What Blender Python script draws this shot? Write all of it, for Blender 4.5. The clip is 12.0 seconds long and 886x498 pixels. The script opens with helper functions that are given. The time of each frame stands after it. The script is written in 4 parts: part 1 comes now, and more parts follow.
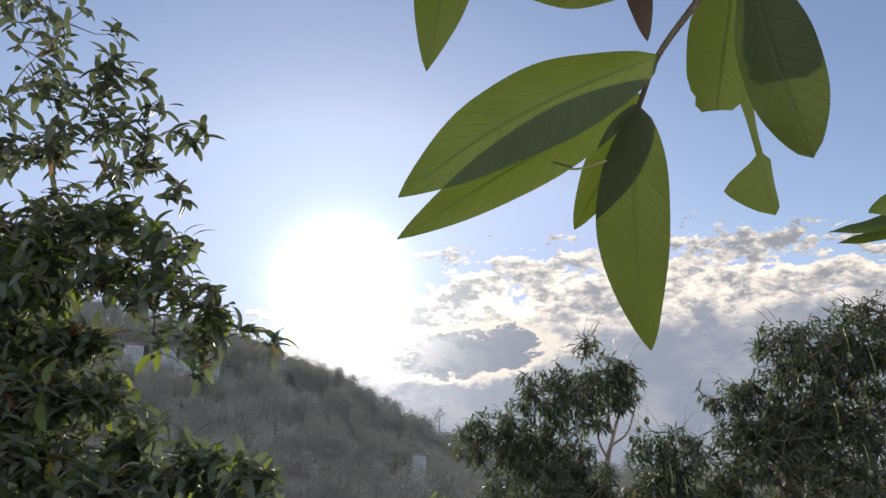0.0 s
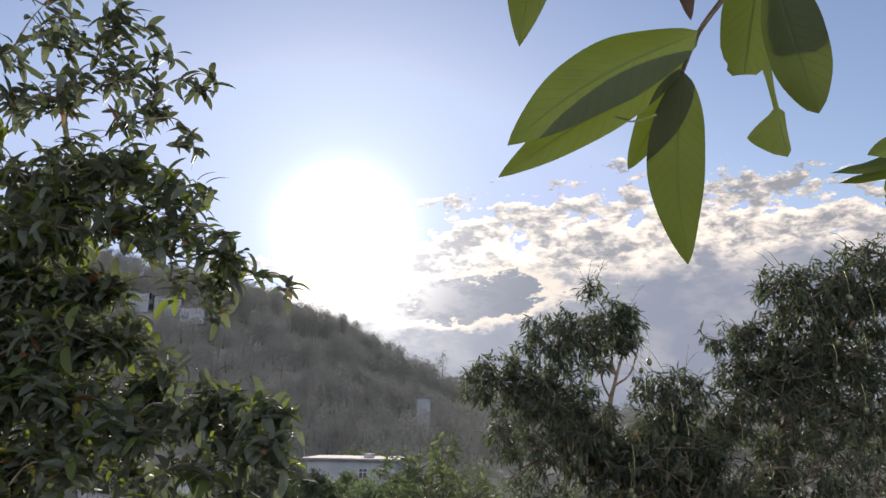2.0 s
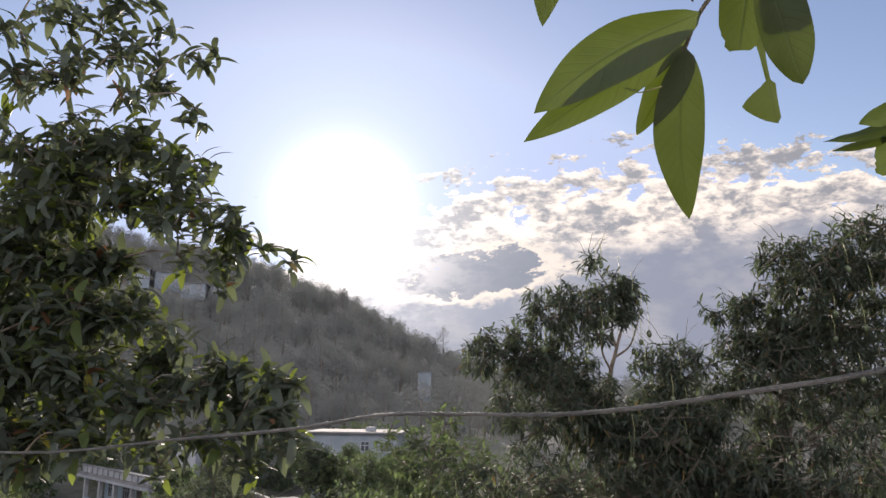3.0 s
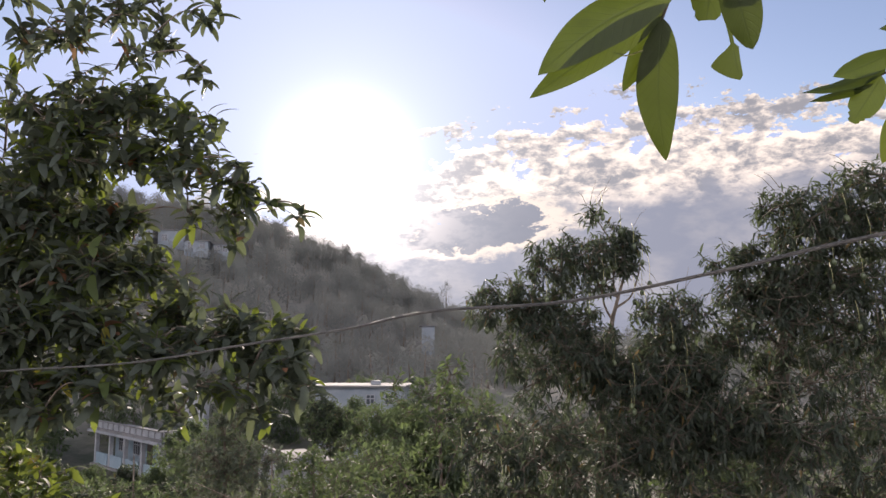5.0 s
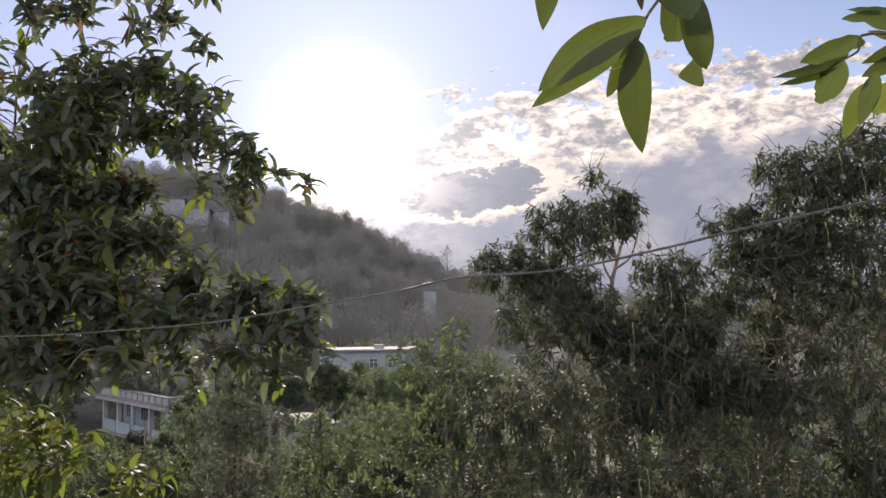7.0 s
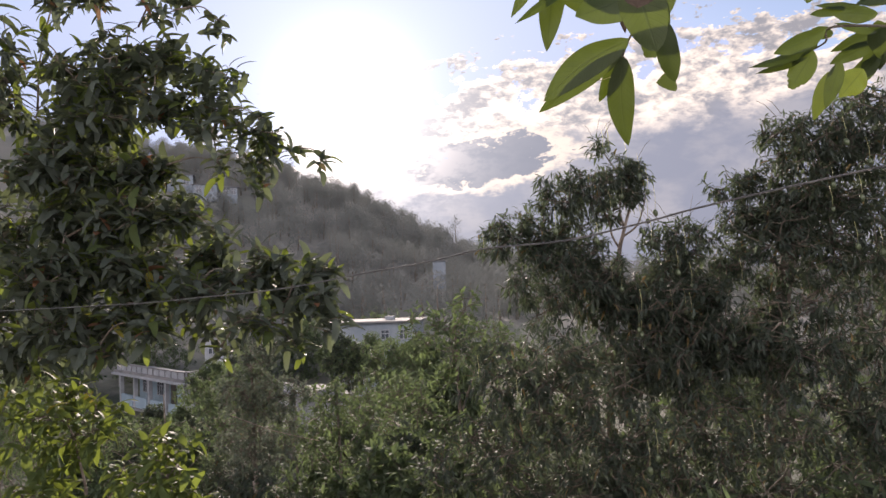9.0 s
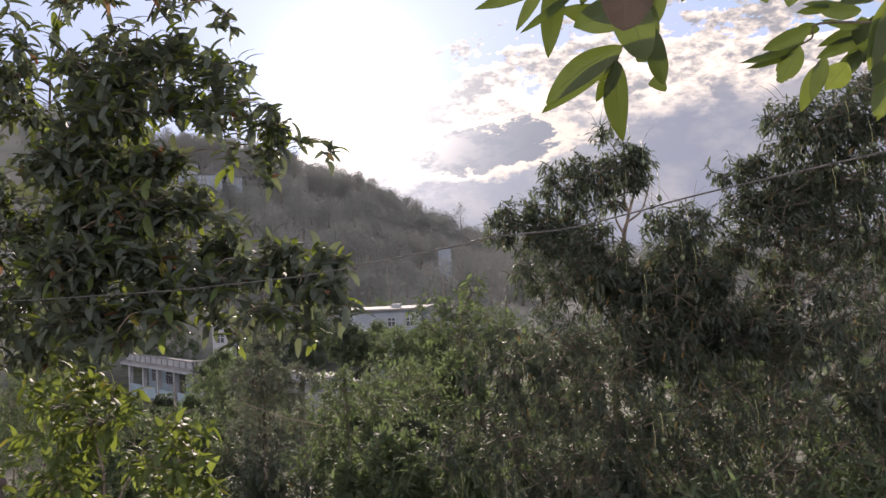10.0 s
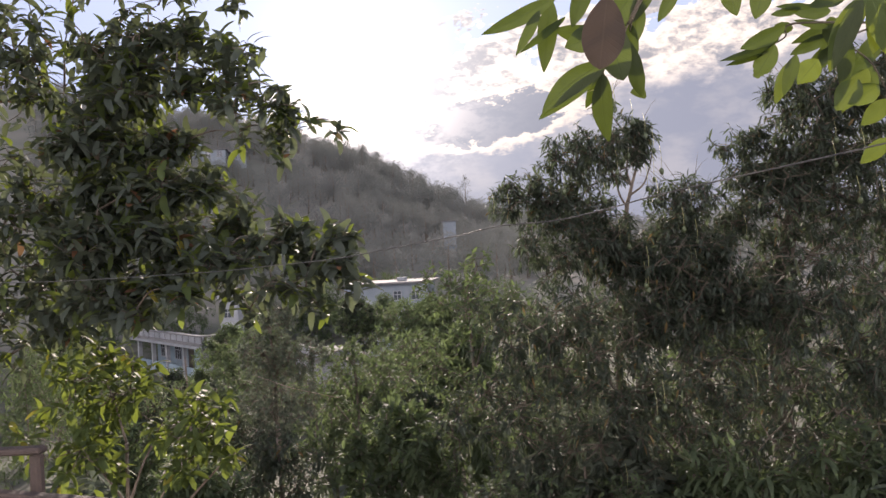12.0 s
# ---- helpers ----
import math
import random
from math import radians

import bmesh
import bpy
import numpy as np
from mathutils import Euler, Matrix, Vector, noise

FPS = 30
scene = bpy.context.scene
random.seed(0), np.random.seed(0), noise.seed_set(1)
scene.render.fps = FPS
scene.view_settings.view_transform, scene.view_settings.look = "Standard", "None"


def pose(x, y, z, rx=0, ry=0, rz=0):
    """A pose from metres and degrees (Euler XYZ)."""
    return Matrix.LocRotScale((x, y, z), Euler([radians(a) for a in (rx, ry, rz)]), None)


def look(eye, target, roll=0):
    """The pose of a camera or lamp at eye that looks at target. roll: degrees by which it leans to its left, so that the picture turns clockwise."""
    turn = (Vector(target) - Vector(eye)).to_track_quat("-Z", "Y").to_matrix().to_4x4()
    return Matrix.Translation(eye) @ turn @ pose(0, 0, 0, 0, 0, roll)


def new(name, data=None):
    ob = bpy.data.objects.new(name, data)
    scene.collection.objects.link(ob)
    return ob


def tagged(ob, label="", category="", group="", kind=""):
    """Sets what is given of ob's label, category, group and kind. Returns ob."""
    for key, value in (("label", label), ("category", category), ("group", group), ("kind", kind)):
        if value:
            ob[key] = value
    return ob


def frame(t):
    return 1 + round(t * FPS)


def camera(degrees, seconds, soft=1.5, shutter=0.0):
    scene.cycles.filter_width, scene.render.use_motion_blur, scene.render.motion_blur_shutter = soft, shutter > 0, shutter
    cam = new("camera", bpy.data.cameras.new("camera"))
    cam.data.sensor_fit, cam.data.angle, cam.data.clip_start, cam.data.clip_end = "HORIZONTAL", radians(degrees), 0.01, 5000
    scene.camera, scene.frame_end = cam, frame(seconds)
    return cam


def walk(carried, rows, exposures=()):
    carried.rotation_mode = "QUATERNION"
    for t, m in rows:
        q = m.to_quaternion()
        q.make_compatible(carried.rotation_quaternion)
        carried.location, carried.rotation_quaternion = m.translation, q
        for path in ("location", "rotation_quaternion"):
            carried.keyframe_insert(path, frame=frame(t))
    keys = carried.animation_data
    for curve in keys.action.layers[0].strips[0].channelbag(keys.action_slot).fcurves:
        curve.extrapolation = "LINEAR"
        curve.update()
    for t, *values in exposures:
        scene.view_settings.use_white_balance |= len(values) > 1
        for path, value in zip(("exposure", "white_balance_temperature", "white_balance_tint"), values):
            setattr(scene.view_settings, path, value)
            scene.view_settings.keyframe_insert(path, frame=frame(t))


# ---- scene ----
cam = camera(59.4, 12.0)
PATH = [
    (0, (0.011, 0.033, 5.512), (-0.002, 1.947, 6.092), 1.3),
    (0.5, (0.0, 0.014, 5.506), (-0.013, 1.938, 6.053), 1.1),
    (1, (-0.009, -0.004, 5.5), (-0.024, 1.929, 6.013), 1.0),
    (1.5, (-0.02, -0.023, 5.492), (-0.036, 1.918, 5.972), 1.0),
    (2, (-0.029, -0.047, 5.482), (-0.045, 1.902, 5.929), 0.9),
    (2.5, (-0.039, -0.072, 5.472), (-0.055, 1.885, 5.887), 0.7),
    (3, (-0.046, -0.097, 5.46), (-0.061, 1.866, 5.844), 0.6),
    (5, (-0.058, -0.191, 5.43), (-0.078, 1.791, 5.7), -0.0),
    (5.5, (-0.065, -0.228, 5.425), (-0.084, 1.757, 5.668), -0.4),
    (6, (-0.067, -0.255, 5.425), (-0.085, 1.733, 5.645), -0.5),
    (6.5, (-0.074, -0.296, 5.423), (-0.092, 1.694, 5.621), -0.8),
    (7, (-0.074, -0.325, 5.425), (-0.096, 1.667, 5.602), -0.9),
    (9, (-0.092, -0.497, 5.417), (-0.138, 1.5, 5.52), -2.0),
    (9.5, (-0.096, -0.535, 5.416), (-0.149, 1.462, 5.502), -2.3),
    (10, (-0.099, -0.586, 5.414), (-0.16, 1.412, 5.485), -2.6),
    (10.5, (-0.102, -0.629, 5.415), (-0.167, 1.369, 5.468), -2.9),
    (11, (-0.106, -0.67, 5.421), (-0.174, 1.328, 5.455), -3.0),
    (11.5, (-0.103, -0.707, 5.428), (-0.178, 1.292, 5.445), -3.2),
    (12, (-0.104, -0.747, 5.428), (-0.181, 1.252, 5.43), -3.2),
]
walk(cam, [(t, look(eye, target, roll)) for t, eye, target, roll in PATH],
     exposures=((0, 1.60, 6650, 14), (5, 1.69, 6900, 22), (9, 1.77, 6950, 23), (12, 1.87, 6950, 23)))

# ---------------------------------------------------------------- light
SUN_AZ, SUN_EL = radians(-8.0), radians(13.9)
SUN = Vector((math.sin(SUN_AZ) * math.cos(SUN_EL), math.cos(SUN_AZ) * math.cos(SUN_EL), math.sin(SUN_EL)))


class Net:
    """Small helper to write node trees."""

    def __init__(self, tree):
        self.t = tree
        tree.nodes.clear()

    def node(self, kind, **props):
        n = self.t.nodes.new(kind)
        for k, v in props.items():
            setattr(n, k, v)
        return n

    def put(self, value, socket):
        if isinstance(value, bpy.types.NodeSocket):
            self.t.links.new(value, socket)
        else:
            socket.default_value = value

    def math(self, op, a, b=0.0, c=0.0, clamp=False):
        n = self.node("ShaderNodeMath", operation=op, use_clamp=clamp)
        for i, v in enumerate((a, b, c)):
            self.put(v, n.inputs[i])
        return n.outputs[0]

    def vmath(self, op, a, b=None):
        n = self.node("ShaderNodeVectorMath", operation=op)
        self.put(a, n.inputs[0])
        if b is not None:
            self.put(b, n.inputs[1])
        return n.outputs["Value"] if op in ("DOT_PRODUCT", "LENGTH") else n.outputs["Vector"]

    def smooth(self, v, lo, hi, out0=0.0, out1=1.0):
        n = self.node("ShaderNodeMapRange", interpolation_type="SMOOTHSTEP")
        for i, x in enumerate((v, lo, hi, out0, out1)):
            self.put(x, n.inputs[i])
        return n.outputs[0]

    def mix(self, f, a, b, blend="MIX"):
        n = self.node("ShaderNodeMix", data_type="RGBA", blend_type=blend)
        self.put(f, n.inputs["Factor"])
        for v, s in ((a, n.inputs[6]), (b, n.inputs[7])):
            self.put((*v, 1.0) if isinstance(v, tuple) and len(v) == 3 else v, s)
        return n.outputs[2]

    def noise(self, vec, scale, detail=2.0, rough=0.5, warp=0.0):
        n = self.node("ShaderNodeTexNoise")
        if vec is not None:
            self.put(vec, n.inputs["Vector"])
        n.inputs["Scale"].default_value = scale
        n.inputs["Detail"].default_value = detail
        n.inputs["Roughness"].default_value = rough
        n.inputs["Distortion"].default_value = warp
        return n.outputs["Fac"]


def sky():
    world = bpy.data.worlds.new("sky")
    world.use_nodes = True
    scene.world = world
    w = Net(world.node_tree)
    v = w.node("ShaderNodeTexCoord").outputs["Generated"]
    tex = w.node("ShaderNodeTexSky", sky_type="NISHITA", sun_disc=False)
    tex.sun_elevation, tex.sun_rotation = SUN_EL, SUN_AZ
    tex.altitude, tex.air_density, tex.dust_density, tex.ozone_density = 900.0, 1.2, 0.35, 1.5
    blue = w.mix(1.0, tex.outputs["Color"], (SKY_GAIN * 1.06, SKY_GAIN * 1.0, SKY_GAIN * 1.08), "MULTIPLY")
    blue = w.mix(1.0, blue, (0.157, 0.201, 0.295), "DARKEN")
    sep = w.node("ShaderNodeSeparateXYZ")
    w.put(v, sep.inputs[0])
    near_sun = w.vmath("DOT_PRODUCT", v, tuple(SUN))
    # azimuth and elevation in degrees
    az = w.math("MULTIPLY", w.math("ARCTAN2", sep.outputs["X"], sep.outputs["Y"]), 57.3)
    el = w.math("MULTIPLY", w.math("ARCSINE", sep.outputs["Z"]), 57.3)
    span = w.math("ABSOLUTE", w.math("SUBTRACT", az, 15.0))
    # a bank of cumulus over a low grey sheet; broken cloud added out of view
    top = w.math("SUBTRACT", 17.4, w.math("MULTIPLY", w.math("POWER", w.math("MINIMUM", span, 50.0), 2.0), 0.0075))
    top = w.math("ADD", top, w.smooth(span, 50.0, 85.0, 0.0, 40.0))
    flat = w.node("ShaderNodeCombineXYZ")
    w.put(az, flat.inputs[0])
    w.put(w.math("MULTIPLY", el, 1.9), flat.inputs[1])
    flat = flat.outputs[0]
    above = w.vmath("ADD", flat, (0.196, 0.707, 0.000))
    lump = w.noise(flat, 0.30, 13.0, 0.66, 0.25)
    crest = w.noise(above, 0.30, 5.0, 0.60, 0.25)
    puff = w.noise(flat, 1.05, 9.0, 0.66, 0.3)
    depth = w.math("MULTIPLY", w.math("SUBTRACT", top, el), 0.5)
    depth = w.math("MAXIMUM", w.math("MINIMUM", depth, 2.6), -3.0)
    dens = w.math("ADD", w.math("MULTIPLY_ADD", puff, 0.16, lump), w.math("MULTIPLY_ADD", depth, 0.085, -0.085))
    mask = w.smooth(dens, 0.50, 0.53)
    thick = w.smooth(w.math("MULTIPLY_ADD", puff, 0.60, crest), 0.68, 0.95)
    lit = w.math("SUBTRACT", 1.0, w.math("MULTIPLY", thick, 0.95))
    cloud = w.mix(lit, (0.094, 0.104, 0.120), (0.361, 0.338, 0.298))
    # smooth sheet under the bank, with a ragged upper edge and soft paler folds
    swell = w.noise(flat, 0.16, 4.0, 0.5)
    rim = w.math("MULTIPLY_ADD", az, 0.09, w.math("MULTIPLY_ADD", lump, 5.0, 7.6))
    sheet = w.smooth(w.math("SUBTRACT", rim, el), -1.3, 1.5)
    fold = w.smooth(w.math("MULTIPLY_ADD", lump, 0.5, swell), 0.66, 0.92)
    low = w.mix(fold, (0.092, 0.107, 0.137), (0.131, 0.141, 0.160))
    cloud = w.mix(sheet, cloud, low)
    # one dark lens-shaped cloud beside the sun, its edges lit
    dx = w.math("MULTIPLY", w.math("SUBTRACT", az, 1.6), 0.178)
    dy = w.math("MULTIPLY", w.math("SUBTRACT", w.math("MULTIPLY_ADD", az, -0.10, el), 9.1), 0.62)
    oval_ = w.math("ADD", w.math("MULTIPLY", dx, dx), w.math("MULTIPLY", dy, dy))
    lens = w.math("ADD", oval_, w.math("MULTIPLY", w.math("SUBTRACT", w.math("MULTIPLY_ADD", puff, 0.45, lump), 0.725), 4.6))
    cloud = w.mix(w.smooth(lens, 2.4, 1.3), cloud, (0.289, 0.270, 0.239))
    cloud = w.mix(w.smooth(lens, 1.15, 0.85), cloud, w.mix(swell, (0.058, 0.070, 0.094), (0.094, 0.107, 0.131)))
    # unseen cloud opposite the sun, made brighter to fill the shaded foliage
    away = w.smooth(near_sun, 0.35, -0.6)
    cloud = w.mix(away, cloud, w.mix(lit, (0.60, 0.64, 0.74), (1.08, 1.11, 1.17)))
    silver = w.math("POWER", w.math("MAXIMUM", near_sun, 0.0), 160.0)
    cloud = w.mix(w.math("MULTIPLY", silver, 0.8), cloud, w.mix(lit, (0.188, 0.195, 0.214), (0.90, 0.85, 0.77)))
    col = w.mix(mask, blue, cloud)
    # glare of the air round the sun
    halo = w.math("MULTIPLY", w.math("POWER", w.math("MAXIMUM", near_sun, 0.0), 760.0), 1.3)
    wide = w.math("MULTIPLY", w.math("POWER", w.math("MAXIMUM", near_sun, 0.0), 90.0), 0.095)
    veil = w.math("MULTIPLY", w.math("POWER", w.math("MAXIMUM", near_sun, 0.0), 18.0), 0.046)
    glow = w.math("ADD", w.math("ADD", halo, wide), veil)
    gcol = w.node("ShaderNodeCombineColor")
    for i, g in enumerate((0.93, 1.0, 0.97)):
        w.put(w.math("MULTIPLY", glow, g), gcol.inputs[i])
    col = w.mix(1.0, col, gcol.outputs[0], "ADD")
    bg = w.node("ShaderNodeBackground")
    w.put(col, bg.inputs["Color"])
    w.put(bg.outputs[0], w.node("ShaderNodeOutputWorld").inputs[0])


SKY_GAIN = 0.045
sky()
lamp = bpy.data.lights.new("sun", "SUN")
lamp.energy, lamp.angle, lamp.color = 2.8, radians(0.6), (1.0, 0.93, 0.82)
new("sun", lamp).matrix_world = look(SUN * 60, (0, 0, 0))


# ---------------------------------------------------------------- materials
def base_net(name):
    m = bpy.data.materials.new(name)
    m.use_nodes = True
    n = Net(m.node_tree)
    out = n.node("ShaderNodeOutputMaterial")
    return m, n, out


def surface(name, c1, c2, scale=8.0, rough=0.8, metal=0.0, bump=0.2, fine=60.0, stain=None):
    """Two-scale mottled surface in object space."""
    m, n, out = base_net(name)
    co = n.node("ShaderNodeTexCoord").outputs["Object"]
    big, small = n.noise(co, scale, 4.0, 0.6), n.noise(co, fine, 3.0, 0.6)
    col = n.mix(n.smooth(big, 0.3, 0.7), c1, c2)
    col = n.mix(n.math("MULTIPLY", small, 0.35), col, tuple(x * 0.55 for x in c1))
    if stain:
        col = n.mix(n.smooth(n.noise(co, scale * 0.35, 6.0, 0.7), 0.52, 0.7, 0.0, 0.7), col, stain)
    p = n.node("ShaderNodeBsdfPrincipled")
    n.put(col, p.inputs["Base Color"])
    p.inputs["Roughness"].default_value, p.inputs["Metallic"].default_value = rough, metal
    b = n.node("ShaderNodeBump")
    b.inputs["Strength"].default_value, b.inputs["Distance"].default_value = bump, 0.02
    n.put(n.math("ADD", big, n.math("MULTIPLY", small, 0.5)), b.inputs["Height"])
    n.put(b.outputs[0], p.inputs["Normal"])
    n.put(p.outputs[0], out.inputs[0])
    return m


def leaf_material(name, dark, light, through_col, share=0.45, gloss=0.38, veins=False, old=None, mass=None):
    """Leaf: waxy diffuse face plus light let through."""
    m, n, out = base_net(name)
    rnd = n.math("FRACT", n.math("ADD", n.node("ShaderNodeObjectInfo").outputs["Random"],
                                 n.node("ShaderNodeNewGeometry").outputs["Random Per Island"]))
    co = n.node("ShaderNodeTexCoord").outputs["Object"]
    mott = n.noise(co, 90.0 if veins else 30.0, 4.0, 0.6)
    f = n.math("ADD", n.math("MULTIPLY", rnd, 0.75), n.math("MULTIPLY", mott, 0.3), clamp=True)
    col = n.mix(f, dark, light)
    tcol = n.mix(f, tuple(x * 0.65 for x in through_col), through_col)
    if old:
        pick = n.smooth(rnd, 0.978, 0.992)
        col, tcol = n.mix(pick, col, old), n.mix(pick, tcol, old)
    height = mott
    if veins:
        uv = n.node("ShaderNodeSeparateXYZ")
        n.put(n.node("ShaderNodeTexCoord").outputs["UV"], uv.inputs[0])
        u = n.math("ABSOLUTE", uv.outputs["X"])
        rib = n.smooth(u, 0.02, 0.075, 1.0, 0.0)
        wave = n.math("SINE", n.math("MULTIPLY", n.math("SUBTRACT", uv.outputs["Y"], n.math("MULTIPLY", u, 0.16)), 88.0))
        vein = n.math("MULTIPLY", n.smooth(wave, 0.70, 1.0), n.math("MULTIPLY", mott, 0.5))
        line = n.math("MAXIMUM", n.math("MULTIPLY", rib, 0.75), vein)
        blot = n.smooth(n.noise(co, 30.0, 6.0, 0.68), 0.42, 0.72, 0.0, 0.65)
        tcol = n.mix(line, tcol, tuple(x * 0.32 for x in through_col))
        tcol = n.mix(blot, tcol, tuple(x * 0.55 for x in through_col))
        col = n.mix(n.math("MULTIPLY", rib, 0.15), col, tuple(min(1, x * 2.2) for x in light))
        height = n.math("ADD", n.math("MULTIPLY", line, -0.8), n.math("MULTIPLY", mott, 0.4))
    p = n.node("ShaderNodeBsdfPrincipled")
    n.put(col, p.inputs["Base Color"])
    p.inputs["Roughness"].default_value = gloss
    p.inputs["Specular IOR Level"].default_value = 0.5 if veins else 0.26
    tr = n.node("ShaderNodeBsdfTranslucent")
    n.put(tcol, tr.inputs["Color"])
    b = n.node("ShaderNodeBump")
    b.inputs["Strength"].default_value, b.inputs["Distance"].default_value = 0.25, 0.002
    n.put(height, b.inputs["Height"])
    n.put(b.outputs[0], p.inputs["Normal"])
    if mass:
        lean = n.node("ShaderNodeCombineXYZ")
        for i, x in enumerate(mass):
            lean.inputs[i].default_value = x
        soft = n.vmath("NORMALIZE", n.vmath("ADD", n.vmath("MULTIPLY", n.node("ShaderNodeNewGeometry").outputs["Normal"], (0.35, 0.35, 0.35)), lean.outputs[0]))
        n.put(soft, p.inputs["Normal"])
        n.put(soft, tr.inputs["Normal"])
    mx = n.node("ShaderNodeMixShader")
    mx.inputs[0].default_value = share
    n.put(p.outputs[0], mx.inputs[1])
    n.put(tr.outputs[0], mx.inputs[2])
    n.put(mx.outputs[0], out.inputs[0])
    return m


M = {
    "hero": leaf_material("hero_leaf", (0.030, 0.050, 0.014), (0.045, 0.072, 0.018), (0.055, 0.077, 0.0075), 0.55, 0.5, True),
    # lighter copy of the hero leaf: direct sun put into its colour
    "hero_lit": leaf_material("lit_branch_leaf", (0.06, 0.10, 0.02), (0.09, 0.14, 0.03), (0.095, 0.12, 0.010), 0.58, 0.5, True),
    # dried leaf; its brown also paints the shade on one broad leaf
    "dry": leaf_material("dry_and_shaded_leaf", (0.045, 0.032, 0.024), (0.075, 0.052, 0.038), (0.022, 0.015, 0.010), 0.4, 0.7, True),
    "left": leaf_material("fruit_tree_leaf", (0.046, 0.059, 0.048), (0.073, 0.089, 0.070), (0.105, 0.13, 0.055), 0.42, 0.64, False, (0.15, 0.075, 0.04)),
    "young": leaf_material("young_leaf", (0.042, 0.064, 0.024), (0.072, 0.100, 0.034), (0.16, 0.205, 0.030), 0.50, 0.66, False, (0.20, 0.18, 0.03)),
    "mango": leaf_material("mango_leaf", (0.030, 0.039, 0.031), (0.048, 0.060, 0.046), (0.105, 0.14, 0.068), 0.40, 0.62, False, (0.14, 0.10, 0.04)),
    "bush": leaf_material("bush_leaf", (0.050, 0.070, 0.042), (0.080, 0.106, 0.058), (0.15, 0.21, 0.075), 0.42, 0.78),
    "grey": leaf_material("grey_leaf", (0.064, 0.080, 0.060), (0.096, 0.114, 0.084), (0.14, 0.17, 0.11), 0.42, 0.82),
    # hillside foliage paled towards grey, so haze is in its base colour
    "wood_hazed": leaf_material("hazed_foliage", (0.19, 0.20, 0.185), (0.215, 0.225, 0.205), (0.09, 0.095, 0.088), 0.42, 0.9, mass=(-0.1, -0.6, 0.5)),
    "bark": surface("bark", (0.10, 0.075, 0.055), (0.20, 0.17, 0.14), 9.0, 0.9, 0.0, 0.7, 70.0),
    "twig": surface("twig_bark", (0.07, 0.055, 0.04), (0.12, 0.10, 0.07), 40.0, 0.8, 0.0, 0.4, 300.0),
    "stem": surface("fresh_stem", (0.20, 0.22, 0.08), (0.28, 0.26, 0.12), 60.0, 0.6, 0.0, 0.2, 300.0),
    "fruit": surface("mango_skin", (0.045, 0.062, 0.028), (0.075, 0.095, 0.042), 12.0, 0.4, 0.0, 0.05, 120.0),
    # the blue is haze of the air put into the base colour
    "mount": surface("hazed_mountain", (0.22, 0.25, 0.33), (0.28, 0.31, 0.38), 0.002, 1.0, 0.0, 0.0, 0.02),
    "white": surface("whitewash", (0.72, 0.74, 0.76), (0.80, 0.80, 0.79), 1.2, 0.85, 0.0, 0.15, 14.0, (0.42, 0.41, 0.39)),
    "old_white": surface("weathered_whitewash", (0.20, 0.215, 0.23), (0.29, 0.30, 0.315), 0.9, 0.9, 0.0, 0.25, 9.0, (0.13, 0.13, 0.13)),
    "blue": surface("pale_blue_wall", (0.16, 0.23, 0.28), (0.22, 0.29, 0.33), 1.0, 0.8, 0.0, 0.15, 14.0, (0.12, 0.15, 0.17)),
    "faded_blue": surface("faded_blue_wall", (0.14, 0.17, 0.195), (0.195, 0.22, 0.24), 0.8, 0.9, 0.0, 0.25, 9.0, (0.13, 0.145, 0.155)),
    "concrete": surface("concrete", (0.30, 0.29, 0.28), (0.42, 0.41, 0.39), 1.5, 0.9, 0.0, 0.4, 20.0, (0.16, 0.15, 0.14)),
    "roof_grey": surface("old_roof_screed", (0.13, 0.13, 0.13), (0.19, 0.185, 0.18), 1.0, 0.95, 0.0, 0.4, 12.0, (0.08, 0.08, 0.08)),
    "dark": surface("dark_wood", (0.035, 0.03, 0.028), (0.07, 0.055, 0.045), 4.0, 0.6, 0.0, 0.2, 40.0),
    "rail": surface("weathered_wood", (0.05, 0.036, 0.03), (0.10, 0.072, 0.06), 6.0, 0.8, 0.0, 0.5, 90.0),
    "wire": surface("galvanised_wire", (0.06, 0.06, 0.06), (0.125, 0.12, 0.115), 60.0, 0.55, 0.3, 0.3, 500.0),
    "rope": surface("red_rope", (0.20, 0.13, 0.12), (0.27, 0.19, 0.17), 20.0, 0.9, 0.0, 0.3, 200.0),
}


def glass_material():
    m, n, out = base_net("window_glass")
    p = n.node("ShaderNodeBsdfPrincipled")
    p.inputs["Base Color"].default_value = (0.05, 0.06, 0.07, 1)
    p.inputs["Roughness"].default_value = 0.08
    n.put(p.outputs[0], out.inputs[0])
    return m


M["glass"] = glass_material()


